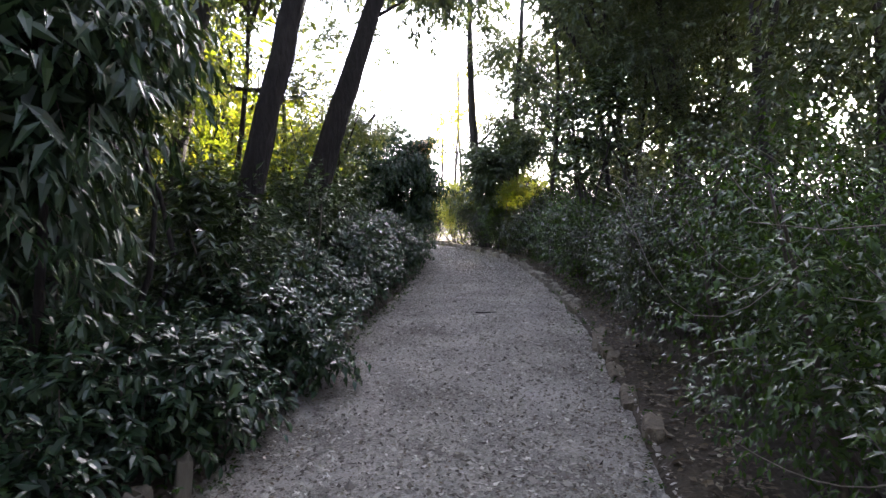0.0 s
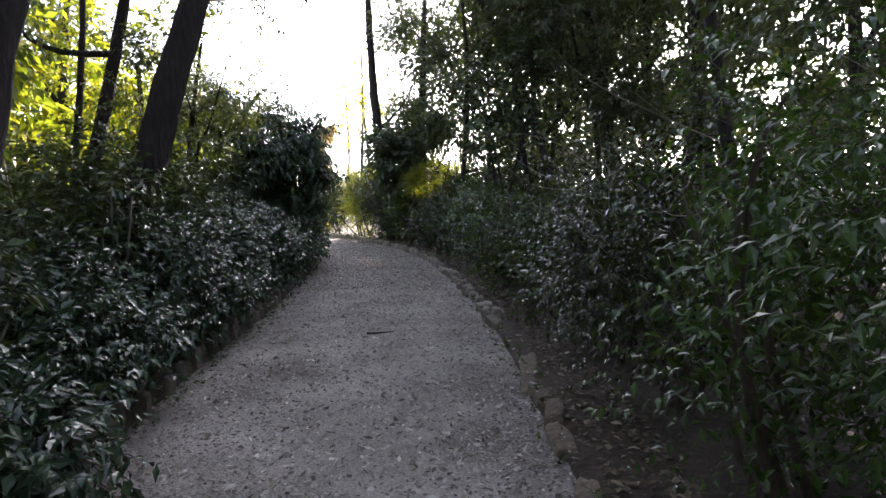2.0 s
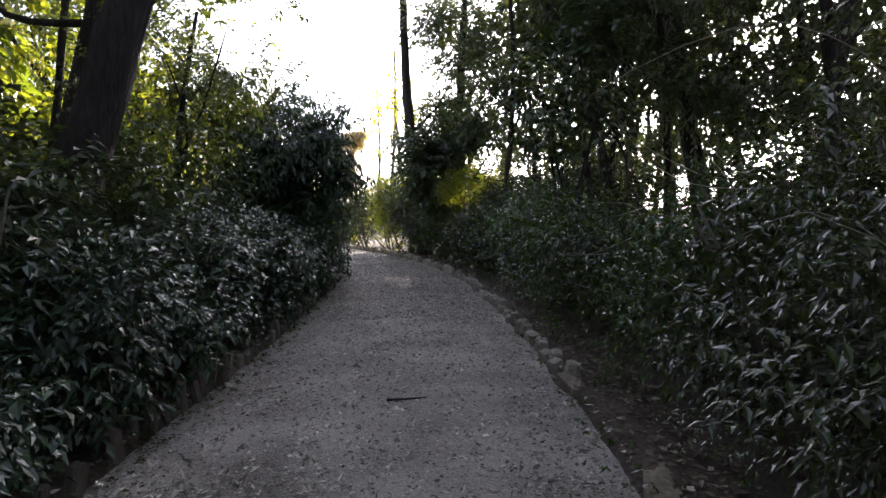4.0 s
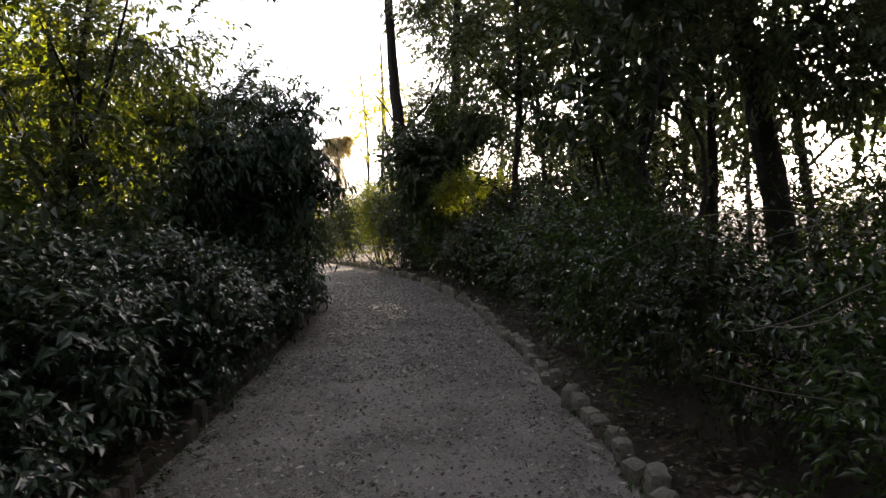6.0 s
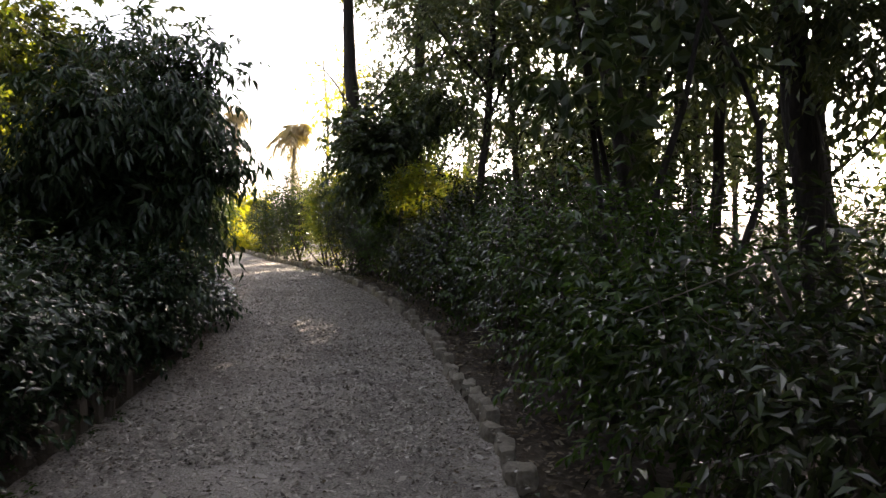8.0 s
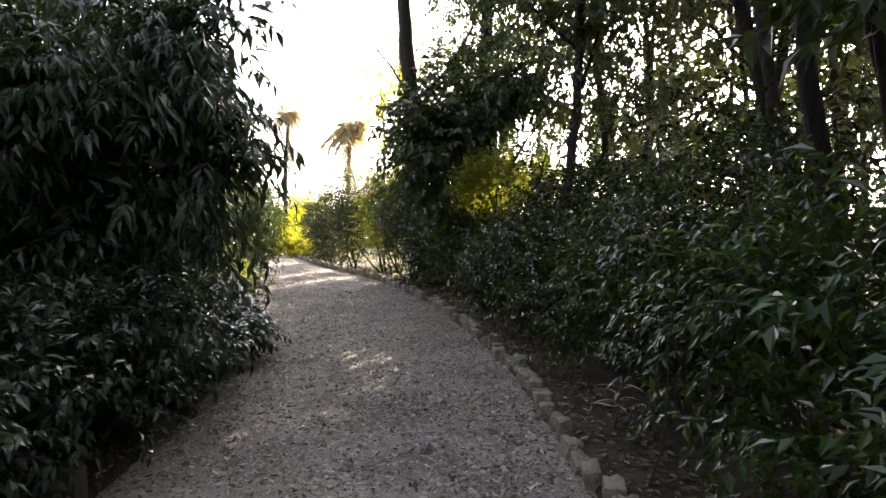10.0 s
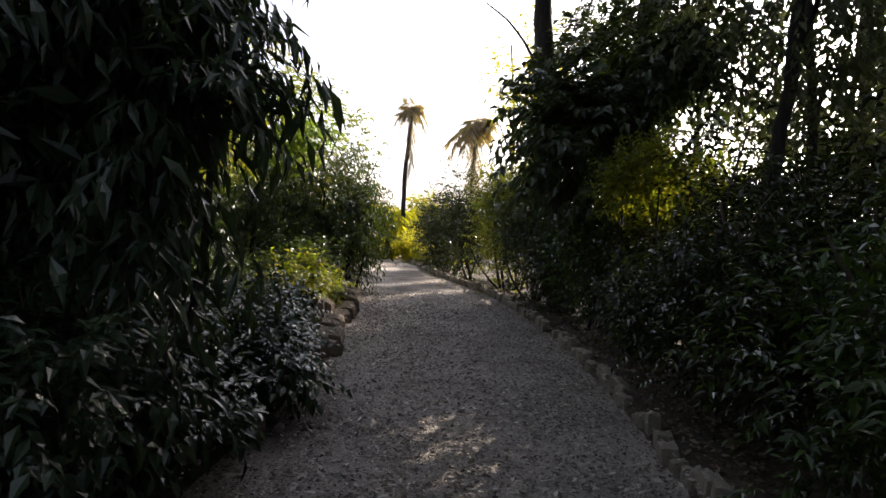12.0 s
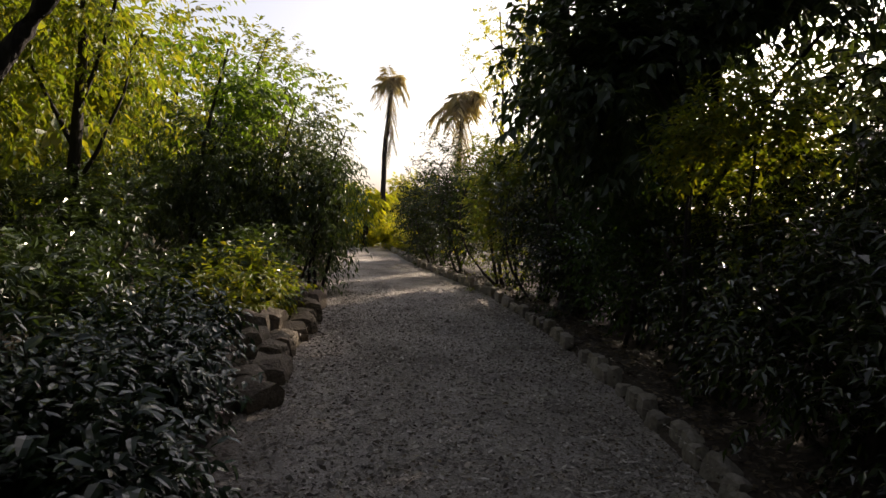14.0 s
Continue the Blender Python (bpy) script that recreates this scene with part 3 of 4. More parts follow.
for x, y, h in ((-1.85, 5.6, 2.0), (-1.8, 8.2, 2.15), (-1.9, 10.2, 2.2)):
    shrub(x, y, 0.65, 0.75, h, PRIVET, 0.10, 420, "dark green evergreen shrub at the foot of a leaning tree", group="shrubs behind the hedge", stems=3, fine=0)

tree(-2.7, 17.4, (0.1, 0.1, 3.8), 3.8, 0.08, CANOPY, 0.11, 1000, "bushy dark green tree behind the drooping bush", [(0.4, (-1.0, 0.2, 3.2), 0.035), (0.5, (0.9, -0.2, 3.5), 0.035)], [(-0.5, 0, 3.0, 1.6, 1.0, 1.4), (0.8, 0.2, 3.6, 1.0, 0.9, 1.0)], gaps=-0.05)

tree(-2.4, 13.4, (0.3, 0.2, 4.2), 4.2, 0.07, CANOPY, 0.085, 900, "slim tree with small leaves standing behind the hedge", [(0.4, (-0.9, 0.3, 3.6), 0.03), (0.5, (0.8, -0.3, 3.8), 0.03), (0.45, (0.2, -0.8, 3.3), 0.025)], [(0, 0, 3.0, 1.4, 1.2, 1.0), (-0.6, 0.2, 3.9, 1.0, 0.9, 0.7), (0.7, 0.2, 3.4, 0.8, 0.8, 0.7)], gaps=0.05, size=0.4)
tree(-4.6, 8.6, (0.5, 0.2, 5.0), 5.0, 0.09, CANOPY, 0.1, 1300, "slender tree with dull green leaves", [(0.4, (-1.2, 0.5, 4.0), 0.04), (0.5, (1.3, -0.4, 4.4), 0.04)], [(0.2, 0, 4.0, 1.9, 1.6, 1.6), (0.0, -0.3, 2.8, 1.6, 1.4, 1.0)], gaps=-0.3)
# ---- trees on the right ----
tree(2.3, 21.8, (0.2, 0.1, 3.4), 3.4, 0.09, PRIVET, 0.14, 1250, "dark broad-leaved evergreen tree leaning over the edging", [(0.4, (-0.8, -0.1, 3.2), 0.04), (0.5, (1.3, 0.3, 3.3), 0.04), (0.6, (-0.4, 0.4, 3.7), 0.03)],
     [(-0.6, 0, 2.8, 1.1, 0.9, 1.25), (0.5, 0.2, 3.6, 1.1, 0.9, 1.0)], slim=0.6, count=7, gaps=-0.25, size=0.5)
tree(6.0, 17.9, (-1.7, -0.1, 5.0), 5.0, 0.15, CANOPY, 0.12, 500, "crooked dark tree with an arching bare limb", [(0.97, (-3.9, -0.2, 7.6), 0.11), (0.6, (0.8, 0.4, 5.0), 0.06)], [(0.4, 0.3, 5.2, 1.7, 1.5, 1.4), (-2.2, 0.2, 7.4, 1.4, 1.2, 0.8)], gaps=0.0)
tree(5.95, 14.6, (-1.15, 0.1, 6.5), 6.5, 0.21, CANOPY, 0.11, 2700, "dark crooked tree with a spreading leafy crown", [(0.7, (-3.0, -0.4, 6.0), 0.09), (0.45, (0.9, 0.5, 4.4), 0.08), (0.5, (-1.7, -1.4, 4.4), 0.06)],
     [(-1.0, -0.8, 3.3, 1.3, 1.2, 0.9), (0.7, -0.3, 3.0, 1.3, 1.2, 0.9), (-1.7, -1.0, 4.7, 1.6, 1.5, 1.1), (1.2, 0.2, 4.2, 1.6, 1.5, 1.2), (-0.6, 0.3, 6.2, 2.3, 2.0, 1.3), (-2.8, -0.4, 5.9, 1.4, 1.4, 0.9)], gaps=-0.2)
tree(3.1, 20.0, (0.15, 0.1, 9.5), 9.5, 0.085, CANOPY, 0.11, 900, "slender tree with a thin straight trunk", [(0.35, (0.9, 0.3, 4.6), 0.035), (0.42, (-0.7, 0.4, 5.2), 0.035)], [(0.6, 0.2, 4.6, 1.9, 1.6, 1.9)])
tree(1.65, 24.6, (-0.66, 0.1, 11), 11, 0.22, CANOPY, 0.12, 1900, "tall tree whose trunk is wrapped in ivy", [(0.38, (1.3, 0.4, 6.5), 0.06), (0.35, (-1.5, -0.3, 5.2), 0.035)], [(0.1, 0, 2.8, 1.1, 0.9, 2.0), (0.6, 0.2, 7.6, 1.6, 1.6, 1.2), (0.8, 0.2, 4.6, 1.3, 0.9, 1.3), (-0.3, 0.8, 3.4, 0.9, 0.8, 1.0)], gaps=-0.5)
tree(2.2, 23.8, (0.75, 0.1, 11), 11, 0.16, CANOPY, 0.13, 900, "tall slender tree beside the ivy-clad one", [(0.42, (1.6, 0.4, 6.8), 0.05)], [(0.9, 0.2, 6.4, 1.7, 1.6, 1.7), (0.5, 0.1, 3.6, 0.9, 0.8, 1.2)])
shrub(3.0, 13.0, 0.9, 0.85, 4.7, PRIVET, 0.13, 430, "tall dark evergreen bush with broad leaves under the crooked tree", low=1.7, slim=0.55, name="bush", category="bush", gaps=0.08)
# sunlit foliage: the yellow leaf colour carries most of the light
shrub(2.4, 20.7, 0.62, 0.58, 2.55, SUN_YELLOW, 0.07, 620, "shrub with sunlight painted into its yellow leaf colour", low=1.15, stems=4)
shrub(3.1, 22.5, 0.85, 0.8, 2.9, SUN_YELLOW, 0.09, 700, "shrub with sunlight painted into its yellow leaf colour", low=1.4, stems=4)
shrub(2.9, 24.6, 1.0, 0.8, 3.1, SUN_YELLOW, 0.09, 800, "shrub with sunlight painted into its yellow leaf colour", low=1.2, stems=4)
shrub(0.75, 27.2, 0.9, 0.8, 3.0, SUN_YELLOW, 0.09, 650, "shrub with sunlight painted into its yellow leaf colour", low=1.5, stems=4)
SPARSE = "slim woodland tree with small leaves"
for x, y, h, r in ((4.3, 5.2, 6, 0.10), (5.6, 8.2, 6.5, 0.10), (6.4, 11.6, 7, 0.11), (6.6, 18.0, 7, 0.10), (4.9, 22.4, 6.5, 0.09), (7.0, 23.0, 7, 0.10), (3.6, 29.0, 6.5, 0.09), (5.4, 1.6, 6.5, 0.12)):
    tree(x, y, (rng.normal() * 0.5, rng.normal() * 0.4, h), h, r, CANOPY, 0.095, 1000, SPARSE, [(0.45, (0.9, 0.5, h * 0.75), 0.04), (0.55, (-0.9, -0.3, h * 0.8), 0.04)], [(0, 0, h * 0.62, 2.0, 1.8, h * 0.36), (0.4, -0.5, h * 0.38, 1.7, 1.5, h * 0.16), (-0.7, 0.6, h * 0.45, 1.4, 1.3, h * 0.15)], "woodland trees", gaps=0.0, size=0.5)
for x, y, h in ((3.8, 3.0, 2.1), (3.9, 6.6, 2.2), (4.0, 9.6, 2.4), (4.3, 15.4, 2.5), (4.2, 17.0, 3.3), (3.9, 21.8, 3.0), (2.6, 27.4, 3.0), (6.0, 5.0, 2.5), (6.2, 9.6, 2.6), (6.6, 13.2, 2.6), (6.0, 19.6, 2.8), (5.6, 24.6, 2.8), (1.6, 30.6, 2.8), (3.5, 18.8, 2.9), (3.7, 20.4, 2.5), (4.8, 20.4, 2.0), (2.9, 23.2, 1.6), (5.2, 18.4, 3.2), (4.0, 25.4, 1.7), (5.2, 11.4, 2.3), (7.4, 12.0, 2.5), (8.6, 15.0, 2.5), (9.0, 9.0, 2.5), (8.6, 5.0, 2.5), (9.4, 19.0, 2.7), (7.6, 16.4, 2.5), (10.6, 12.2, 2.7), (10.8, 16.6, 2.7), (8.0, 21.6, 2.7), (9.0, 1.6, 2.5)):
    shrub(x, y, 1.3, 1.5, h, TWIGGY, 0.095, 350, "brownish green understorey shrub", group="understorey shrubs", stems=4, fine=0)

# ---- woods beyond, on all sides ----
def far_tree(h, wide, mat, label):
    return tree(0, 0, (0.4, 0.3, h), h, 0.18, mat, 0.42, 150, label, [(0.4, (1.4, 0.5, h * 0.75), 0.07), (0.5, (-1.4, -0.6, h * 0.8), 0.07)], [(0, 0, h * 0.58, wide, wide, h * 0.45), (0.9, 0.4, h * 0.4, wide * 0.8, wide * 0.8, h * 0.3)], "woods beyond", reach=0.8, gaps=-0.35, size=1.2)


# the third is a sunlit version, its light put into the leaf colour
FAR = [far_tree(9.0, 2.8, CANOPY, "woodland tree with a dense dark crown"), far_tree(7.5, 2.6, CANOPY, "woodland tree with a dense dark crown"), far_tree(8.0, 2.6, SUN_YELLOW, "woodland tree with a crown coloured yellow-green as if sunlit")]
spots = []
for y in np.arange(-9, 44, 4.2):
    spots += [(-8.6 + rng.normal() * 0.7 - max(0, y - 20) * 0.28, y, 2 if y > 8 else 0), (-13.0 + rng.normal() - max(0, y - 20) * 0.28, y + 1.7, 2 if rng.random() < 0.5 else 1)]
spots += [(15.0, -6.0, 0), (15.5, 0.0, 1), (16.5, 6.0, 0), (17.0, 12.0, 1), (18.0, 18.0, 0), (18.0, 24.0, 1)]
# unseen row behind the camera, added to close off skylight
for x in np.arange(-12, 14, 3.4):
    spots.append((x, -11 + rng.normal(), int(rng.integers(2))))
spots += [(9.5, 30.0, 1)]
for k, (x, y, v) in enumerate(spots):
    copy_thing(FAR[v], pose(x, y, 0, 0, 0, rng.uniform(0, 360)))
# the first two stand unseen behind the start, also to hold back skylight
for ob, place in zip(FAR, ((-4.2, -4.5), (4.6, -5.0), (-18.0, 34.0))):
    ob.matrix_basis = pose(*place, 0)

tall = tree(8.6, -4.0, (0.7, 0.4, 9.5), 9.5, 0.09, CANOPY, 0.21, 450, "tall woodland tree leafy down to the undergrowth", [(0.6, (1.3, 0.5, 8.4), 0.06), (0.7, (-1.3, -0.6, 9.0), 0.06), (0.35, (1.0, -0.8, 4.6), 0.04), (0.25, (-0.9, 0.5, 3.6), 0.035)], [(0, 0, 8.4, 2.2, 2.2, 1.8), (0.8, 0.4, 6.9, 1.8, 1.8, 1.2), (0.7, -0.6, 4.3, 1.6, 1.6, 1.1), (-0.8, 0.4, 5.5, 1.5, 1.5, 1.0), (-0.4, 0.5, 3.0, 1.4, 1.4, 0.9)], "tall trees", reach=0.5, gaps=-0.12, size=0.7, bend=0.04)
# row added so that its crowns keep the sun off the path
for y in np.arange(-1.0, 31.0, 3.0):
    copy_thing(tall, pose(8.2 + rng.normal() * 0.8, y + rng.normal() * 0.5, 0, 0, 0, rng.uniform(0, 360)))
# more added for shade; those at negative y stand unseen behind the camera
for x, y in ((12.0, 5.0), (11.4, 12.0), (12.2, 18.5), (11.6, 25.0), (5.0, 32.0), (7.4, 33.6), (3.0, -8.4), (-0.4, -9.6), (-3.6, -7.6), (6.0, -8.0)):
    copy_thing(tall, pose(x, y, 0, 0, 0, rng.uniform(0, 360)))

# added on the left to block the sky from above
for x, y in ((-4.3, 1.0), (-5.4, 5.0), (-6.2, 9.4), (-6.8, 13.6), (-7.8, 18.0), (-8.2, 21.6)):
    copy_thing(tall, pose(x, y, 0, 0, 0, rng.uniform(0, 360)))
# added trees, crowns mostly out of view, that keep sky and sun off the hedges
over = tree(5.0, -5.0, (0.9, 0.3, 10.0), 10.0, 0.085, CANOPY, 0.28, 460, "added shade tree with a broad high crown", [(0.6, (1.8, 0.6, 8.4), 0.06), (0.65, (-1.8, -0.6, 8.6), 0.06), (0.7, (0.3, 1.7, 9.0), 0.05)], [(0, 0, 8.4, 3.0, 2.8, 1.6), (0.8, 0.5, 7.4, 2.2, 2.2, 1.0), (-1.2, -0.5, 7.8, 1.8, 2.0, 1.0)], "tall trees", reach=0.5, gaps=-0.45, size=1.0, bend=0.05)
for x, y in ((4.9, -1.6), (4.4, 1.8), (5.0, 5.0), (4.8, 8.4), (5.2, 11.6), (5.4, 17.2), (5.6, 24.2), (2.6, -3.6), (-3.4, -2.6), (-0.6, -5.4), (-3.9, 4.0), (-4.2, 7.6), (-5.2, 11.8), (4.5, 15.4), (5.2, 19.2), (-5.4, 15.4), (8.2, 23.4), (8.0, 26.0), (6.4, 13.6), (8.6, 16.4), (8.6, 18.8), (8.5, 21.0)):
    copy_thing(over, pose(x, y, 0, 0, 0, rng.uniform(0, 360)))
for x, y, h in ((-5.3, 27.2, 2.3), (-6.6, 29.0, 2.6), (-6.8, 32.0, 2.6), (-9.0, 30.0, 3.0), (-8.8, 34.6, 2.6)):
    shrub(x, y, 1.4, 1.3, h, PRIVET, 0.14, 420, "green shrub beyond the low shrubs", group="shrubs behind the hedge", stems=3, fine=0)
# distant shrubs whose leaf colour is brightened to look sunlit
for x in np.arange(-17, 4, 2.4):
    shrub(x, 48 + rng.normal() * 0.8, 1.6, 1.2, 2.6 + rng.normal() * 0.5, SUN_GOLD, 0.24, 190, "distant sunlit yellow-green shrub", group="distant shrubs", stems=2, reach=0.5, fine=0)

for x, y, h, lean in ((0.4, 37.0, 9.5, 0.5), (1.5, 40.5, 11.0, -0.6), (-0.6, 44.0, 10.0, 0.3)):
    tree(x, y, (lean, 0.2, h), h, 0.10, SUN_GOLD, 0.14, 260, "thin far tree with pale sparse leaves", [(0.45, (1.0, 0.3, h * 0.72), 0.035), (0.5, (-1.1, 0.2, h * 0.78), 0.035), (0.62, (0.8, 0.4, h * 0.9), 0.03), (0.36, (-0.8, 0.3, h * 0.55), 0.025)], [(0.2, 0, h * 0.74, 1.7, 1.5, h * 0.26)], "far trees", gaps=0.1)

# ---- the bright clearing at the end ----
DRY = leaf_material("dry_frond", (0.26, 0.21, 0.17), (0.36, 0.30, 0.25), (0.46, 0.40, 0.34), 0.7, 0.25)


def frond(root, away, length, droop, width, mat, parent, label=""):
    """A palm frond: an arched midrib with narrow leaflets on both sides."""
    s = np.linspace(0, 1, 9)[:, None]
    away = np.asarray(away, float)
    line = np.asarray(root) + away * length * s + np.array([0, 0, -1.0]) * droop * length * s ** 2
    rib = tube(line, np.linspace(0.02, 0.005, 9), 5)
    t = np.repeat(np.linspace(0.2, 1, 16), 2)[:, None]
    at = np.asarray(root) + away * length * t + np.array([0, 0, -1.0]) * droop * length * t ** 2
    along = unit(away - np.array([0, 0, 2.0]) * droop * t)
    side = unit(np.cross(along, [0, 0, 1.0])) * np.where(np.arange(32) % 2 == 0, 1, -1)[:, None]
    ahead = unit(along * 0.6 + side + rng.normal(size=side.shape) * 0.12 + np.array([0, 0, -0.3]))
    size = width * (1.1 - 0.6 * np.abs(t[:, 0] - 0.5)) * rng.uniform(0.85, 1.1, 32)
    blades = leaf_mesh(at, ahead, np.repeat([[0, 0, 1.0]], 32, 0), size, size * 0.10, 0, 0.3)
    return part("frond", *merged([rib, blades]), mat, parent, label)


def palm(x, y, h, r, fronds, length, mat, label, skirt=0):
    ob = thing("palm", x, y, 0, label, "palm", "palms")
    line = curved((0, 0, -0.1), (0.1, 0, h), 0.015, 10)
    part("trunk", *tube(line, np.linspace(r * 1.2, r * 0.85, 10), 10, 0.06), BARK, ob, smooth=True)
    for k in range(fronds):
        a, up = k * 2.4 + rng.normal() * 0.2, rng.uniform(-0.4, 1.8)
        frond((0.1, 0, h), unit(np.array([math.cos(a), math.sin(a), up])), length * rng.uniform(0.4, 1.1), rng.uniform(0.2, 1.3), length * 0.5, mat, ob)
    for k in range(skirt):
        a = k * 2.4
        frond((0.08, 0, h - 0.05 - 0.13 * k), unit(np.array([math.cos(a) * 0.35, math.sin(a) * 0.35, -1.0])), length * rng.uniform(0.8, 1.4), 0.1, length * 0.22, DRY, ob, "dry hanging frond")
    return ob


palm(-3.75, 37.6, 5.7, 0.085, 18, 0.75, DRY, "tall slim palm with greyish crown and dry hanging fronds", 16)
palm(-1.6, 41.0, 5.6, 0.09, 20, 1.3, DRY, "palm with a crown of dry pinkish fronds", 18)
# young palms and low shrubs: sunlight is put into their leaf colour
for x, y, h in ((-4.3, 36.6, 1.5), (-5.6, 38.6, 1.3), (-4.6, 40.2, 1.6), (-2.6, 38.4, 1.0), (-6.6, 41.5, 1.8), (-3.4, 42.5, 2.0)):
    palm(x, y, h, 0.09, 11, 1.3, SUN_GOLD, "young palm with sunlit yellow-green fronds")
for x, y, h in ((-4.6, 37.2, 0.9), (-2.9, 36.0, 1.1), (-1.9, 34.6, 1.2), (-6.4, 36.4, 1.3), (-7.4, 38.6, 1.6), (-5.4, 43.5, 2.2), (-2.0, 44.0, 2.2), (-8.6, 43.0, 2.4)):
    shrub(x, y, 1.0, 0.9, h, SUN_GOLD, 0.14, 400, "low sunlit yellow-green shrub at the clearing", group="sunlit shrubs", stems=3, fine=0)

# ---- small plants, fallen leaves and gravel ----
def sapling(x, y, z0, h, leaf, n, mat, label, slim=0.55):
    ob = thing("sapling", x, y, 0, label, "sapling")
    line = curved((0, 0, -0.05), (0.05, -0.05, h), 0.04, 8)
    part("stem", *tube(line, np.linspace(0.008, 0.003, 8), 6), TWIG, ob, smooth=True)
    for k in range(n):
        a, z = k * 2.4, z0 + (h - z0) * (k + 0.5) / n
        base = np.array([[math.cos(a) * 0.02 + 0.05 * z / h, math.sin(a) * 0.02 - 0.05 * z / h, z]])
        ahead = unit(np.array([[math.cos(a), math.sin(a), 0.25]]))
        ln = np.array([leaf * rng.uniform(0.7, 1.2)])
        part("leaf", *leaf_mesh(base, ahead, np.array([[0, 0, 1.0]]), ln, ln * slim, 2, 0.3), mat, ob)
    return ob


FRESH = "young sapling with large fresh green leaves"
sapling(2.25, 14.2, 1.28, 1.42, 0.15, 6, BRIGHT, FRESH)
sapling(2.4, 13.7, 1.22, 1.36, 0.15, 6, BRIGHT, FRESH)
sapling(2.2, 11.1, 0.15, 0.55, 0.11, 14, BRIGHT, FRESH)
PALE = leaf_material("pale_leaf", (0.35, 0.38, 0.36), (0.45, 0.48, 0.45), (0.55, 0.58, 0.55), 0.4, 0.3)
sapling(2.4, 15.1, 0.2, 0.42, 0.16, 12, PALE, "tuft of narrow pale variegated leaves", 0.14)


def twig(x, y, length, turn, label):
    ob = new("fallen_twig", tri_mesh("fallen_twig", *tube(curved((-length / 2, 0, 0), (length / 2, 0.01, 0), 0.05, 7), np.linspace(0.012, 0.005, 7), 6, 0.1), BARK, True))
    ob.matrix_world = pose(x, y, 0.035, 0, 0, turn)
    return tagged(ob, label, "twig")


twig(0.62, 9.1, 0.30, 4, "dark fallen twig lying on the gravel")


def scatter(n, y0, y1, lo, hi, power=1.0, edges=False):
    """Places on the path between shares lo and hi of its width, denser towards y0."""
    y = y0 + (y1 - y0) * rng.random(n) ** power
    s = lo + (hi - lo) * rng.random(n)
    if edges:
        s = np.where(rng.random(n) < 0.5, 0.16 * rng.random(n) ** 1.5 - 0.2, 1.2 - 0.16 * rng.random(n) ** 1.5)
    x = left(y) * (1 - s) + right(y) * s
    z = 0.02 * (1 - (2 * s - 1) ** 2) + 0.008 * np.sin(x * 3.1 + np.sin(y * 1.1)) * np.sin(y * 1.9 + x)
    z = np.where((s < 0) | (s > 1), 0.09, z)
    return np.stack([x, y, z], -1)


p = np.concatenate([scatter(9000, 2.6, 27, 0.0, 1.0, 1.4), scatter(6000, 12.8, 24, 0.0, 1.0, 1.3)])
size = 0.0095 * np.exp(rng.normal(size=len(p)) * 0.5) * np.where(p[:, 1] > 12.8, 1.12, 1.0)
octa = np.array([[1, 0, 0], [-1, 0, 0], [0, 1, 0], [0, -1, 0], [0, 0, 1], [0, 0, -1]], float)
shape = octa[None] * (size[:, None] * rng.uniform(0.7, 1.4, (len(p), 3)) * np.array([1, 1, 0.7]))[:, None]
turn = rng.uniform(0, math.pi, len(p))
c, s = np.cos(turn)[:, None], np.sin(turn)[:, None]
shape = np.stack([shape[..., 0] * c - shape[..., 1] * s, shape[..., 0] * s + shape[..., 1] * c, shape[..., 2]], -1)
tri = np.array([[0, 2, 4], [2, 1, 4], [1, 3, 4], [3, 0, 4], [2, 0, 5], [1, 2, 5], [3, 1, 5], [0, 3, 5]])
gravel = new("gravel", tri_mesh("gravel", (p[:, None] + shape).reshape(-1, 3), (tri[None] + (np.arange(len(p)) * 6)[:, None, None]).reshape(-1, 3), PEBBLE))
tagged(gravel, "loose pale grey gravel on the path", "gravel", kind="stuff")


def litter(name, p, size, label, fine=1):
    n = len(p)
    a = rng.uniform(0, 2 * math.pi, n)
    ahead = unit(np.stack([np.cos(a), np.sin(a), rng.normal(size=n) * 0.15], -1))
    up = unit(np.array([0, 0, 1.0]) + rng.normal(size=(n, 3)) * 0.35)
    ln = size * rng.uniform(0.5, 1.3, n)
    ob = new(name, tri_mesh(name, *leaf_mesh(p + np.array([0, 0, 0.008]), ahead, up, ln, ln * rng.uniform(0.35, 0.65, n), fine, rng.uniform(-0.1, 0.3)), LITTER))
    return tagged(ob, label, "leaf litter", kind="stuff")


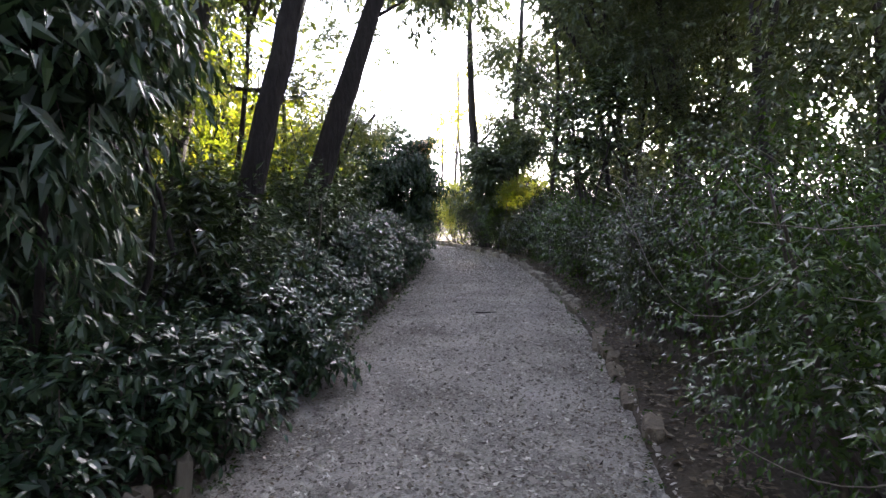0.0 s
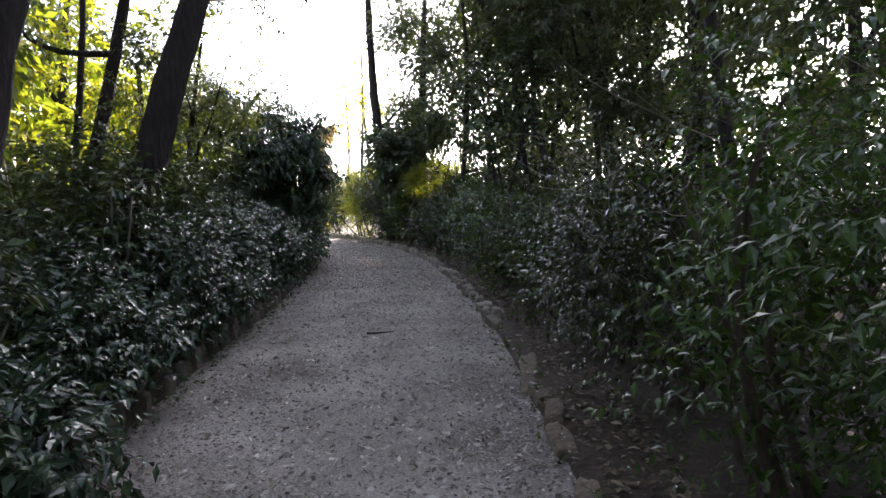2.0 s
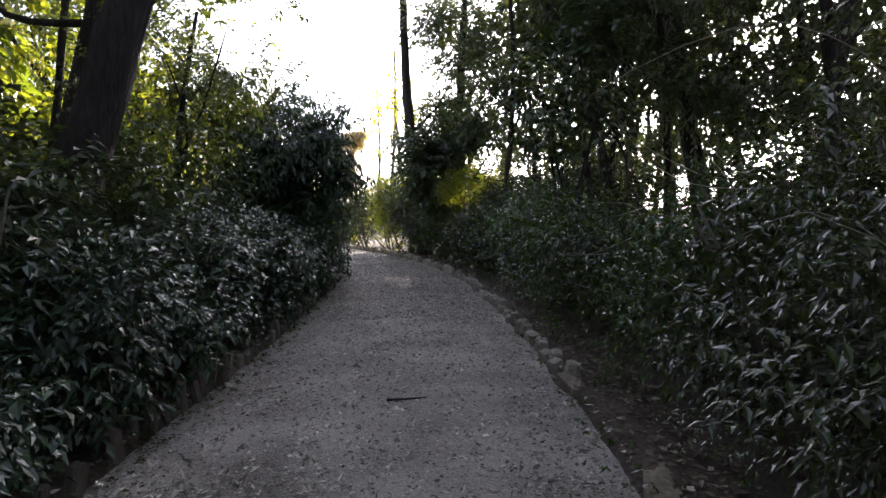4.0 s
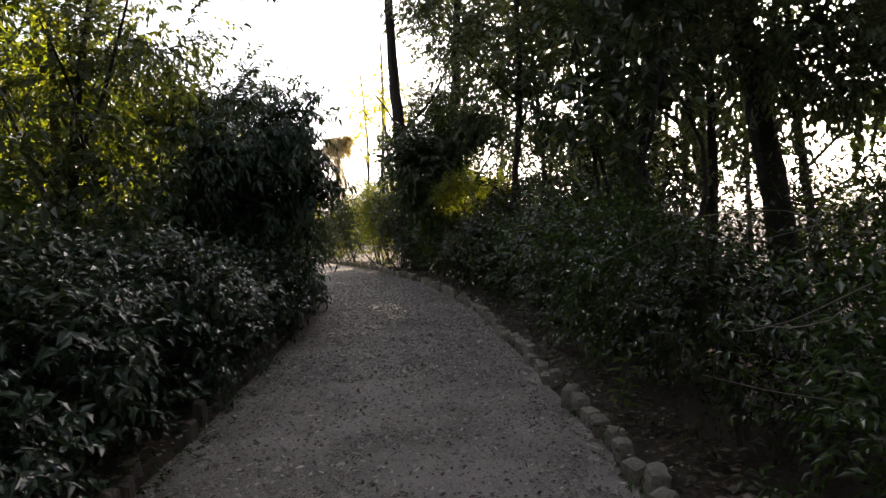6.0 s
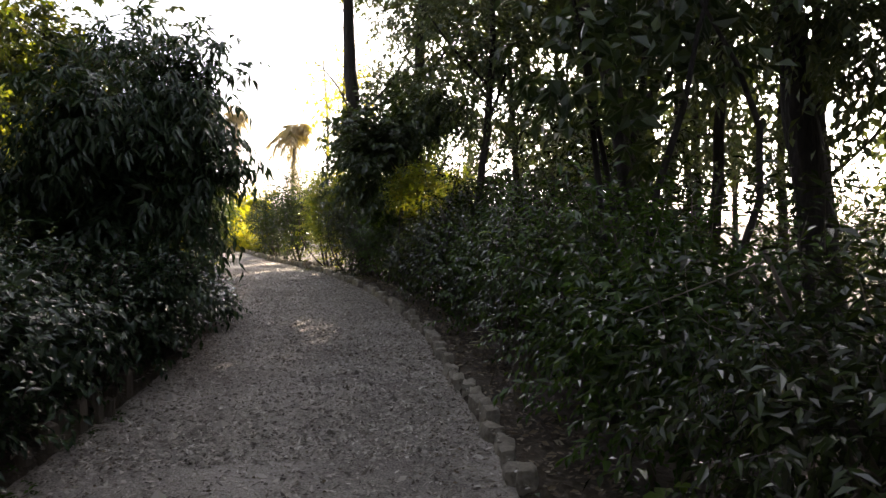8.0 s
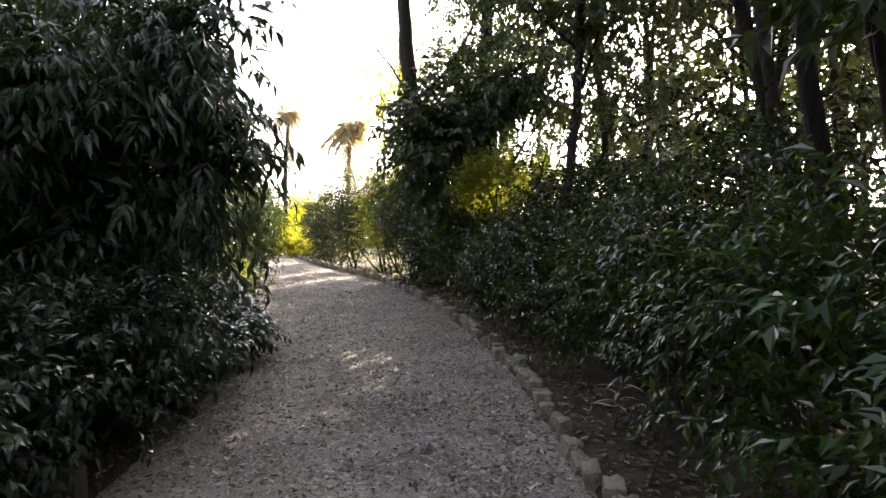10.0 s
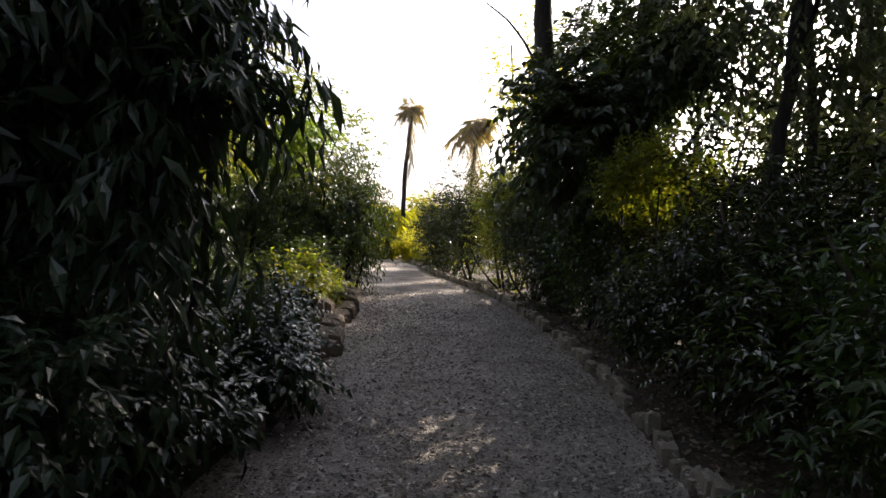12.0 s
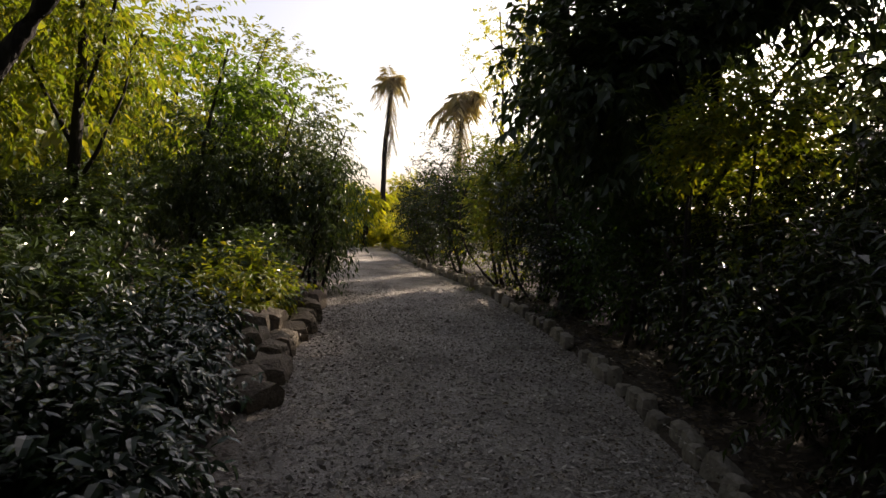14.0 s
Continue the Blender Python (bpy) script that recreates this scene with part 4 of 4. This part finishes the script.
litter("leaf_litter", np.concatenate([scatter(9000, 2.6, 30, -0.02, 1.02, 1.3), scatter(4500, 2.6, 28, -0.02, 0.18, 1.1), scatter(4500, 2.6, 28, 0.84, 1.02, 1.1)]), 0.027, "brown dead leaves scattered over the gravel", 0)
litter("fallen_leaves", scatter(7000, 15.5, 25, 0.0, 1.0, 1.2), 0.032, "dry brown and pale leaf fragments on the gravel", 0)
litter("soil_litter", scatter(13000, 1, 30, 0, 1, 1.0, True), 0.06, "brown dead leaves on the soil beside the path", 0)

# low weeds and moss between the stakes and the gravel
p = np.concatenate([scatter(260, 3.0, 14, -0.03, 0.07, 1.0), scatter(90, 3.0, 12, 0.97, 1.03, 1.0)])
weeds, _ = sprays(p, np.tile([[0, 0, 1.0]], (len(p), 1)) + rng.normal(size=p.shape) * 0.6, 8, 0.07, 0.035, 0.5, 0.3, 0)
weed = new("weeds", tri_mesh("weeds", *weeds, GREEN))
tagged(weed, "small green weeds along the gravel's edge", "weeds", kind="stuff")

# flat chips of bark and stone pressed into the path
p = np.concatenate([scatter(40000, 2.6, 26, -0.01, 1.01, 1.5), scatter(20000, 12.8, 24, -0.01, 1.01, 1.3)])
n = len(p)
a = rng.uniform(0, 2 * math.pi, n)
long, wide = 0.017 * np.exp(rng.normal(size=n) * 0.45), 0.009 * np.exp(rng.normal(size=n) * 0.4)
u = np.stack([np.cos(a), np.sin(a), rng.normal(size=n) * 0.25], -1) * long[:, None]
w = np.stack([-np.sin(a), np.cos(a), rng.normal(size=n) * 0.3], -1) * wide[:, None]
p = p + np.array([0, 0, 0.006])
quad = np.stack([p + u + 0.4 * w, p + w, p - u + 0.2 * w, p - w * rng.uniform(0.6, 1.0, (n, 1))], 1).reshape(-1, 3)
chips = new("path_chips", tri_mesh("path_chips", quad, (np.array([[0, 1, 2], [0, 2, 3]])[None] + (np.arange(n) * 4)[:, None, None]).reshape(-1, 3), CHIPS))
tagged(chips, "small brown and grey chips pressed into the gravel", "chippings", kind="stuff")

# dark bushes that close the gaps behind the two drooping ones
for x, y, r, h in [(-2.75, 4.3, 0.95, 4.5), (-1.8, 16.2, 0.85, 3.1)]:
    shrub(x, y, r, r, h, LOQUAT, 0.15, 900, "dark evergreen bush with long leaves behind the hedge", slim=0.3, droop=0.45, count=8, reach=0.35, low=0.5, gaps=-0.4, near=True, name="bush", category="bush", curl=0.3)
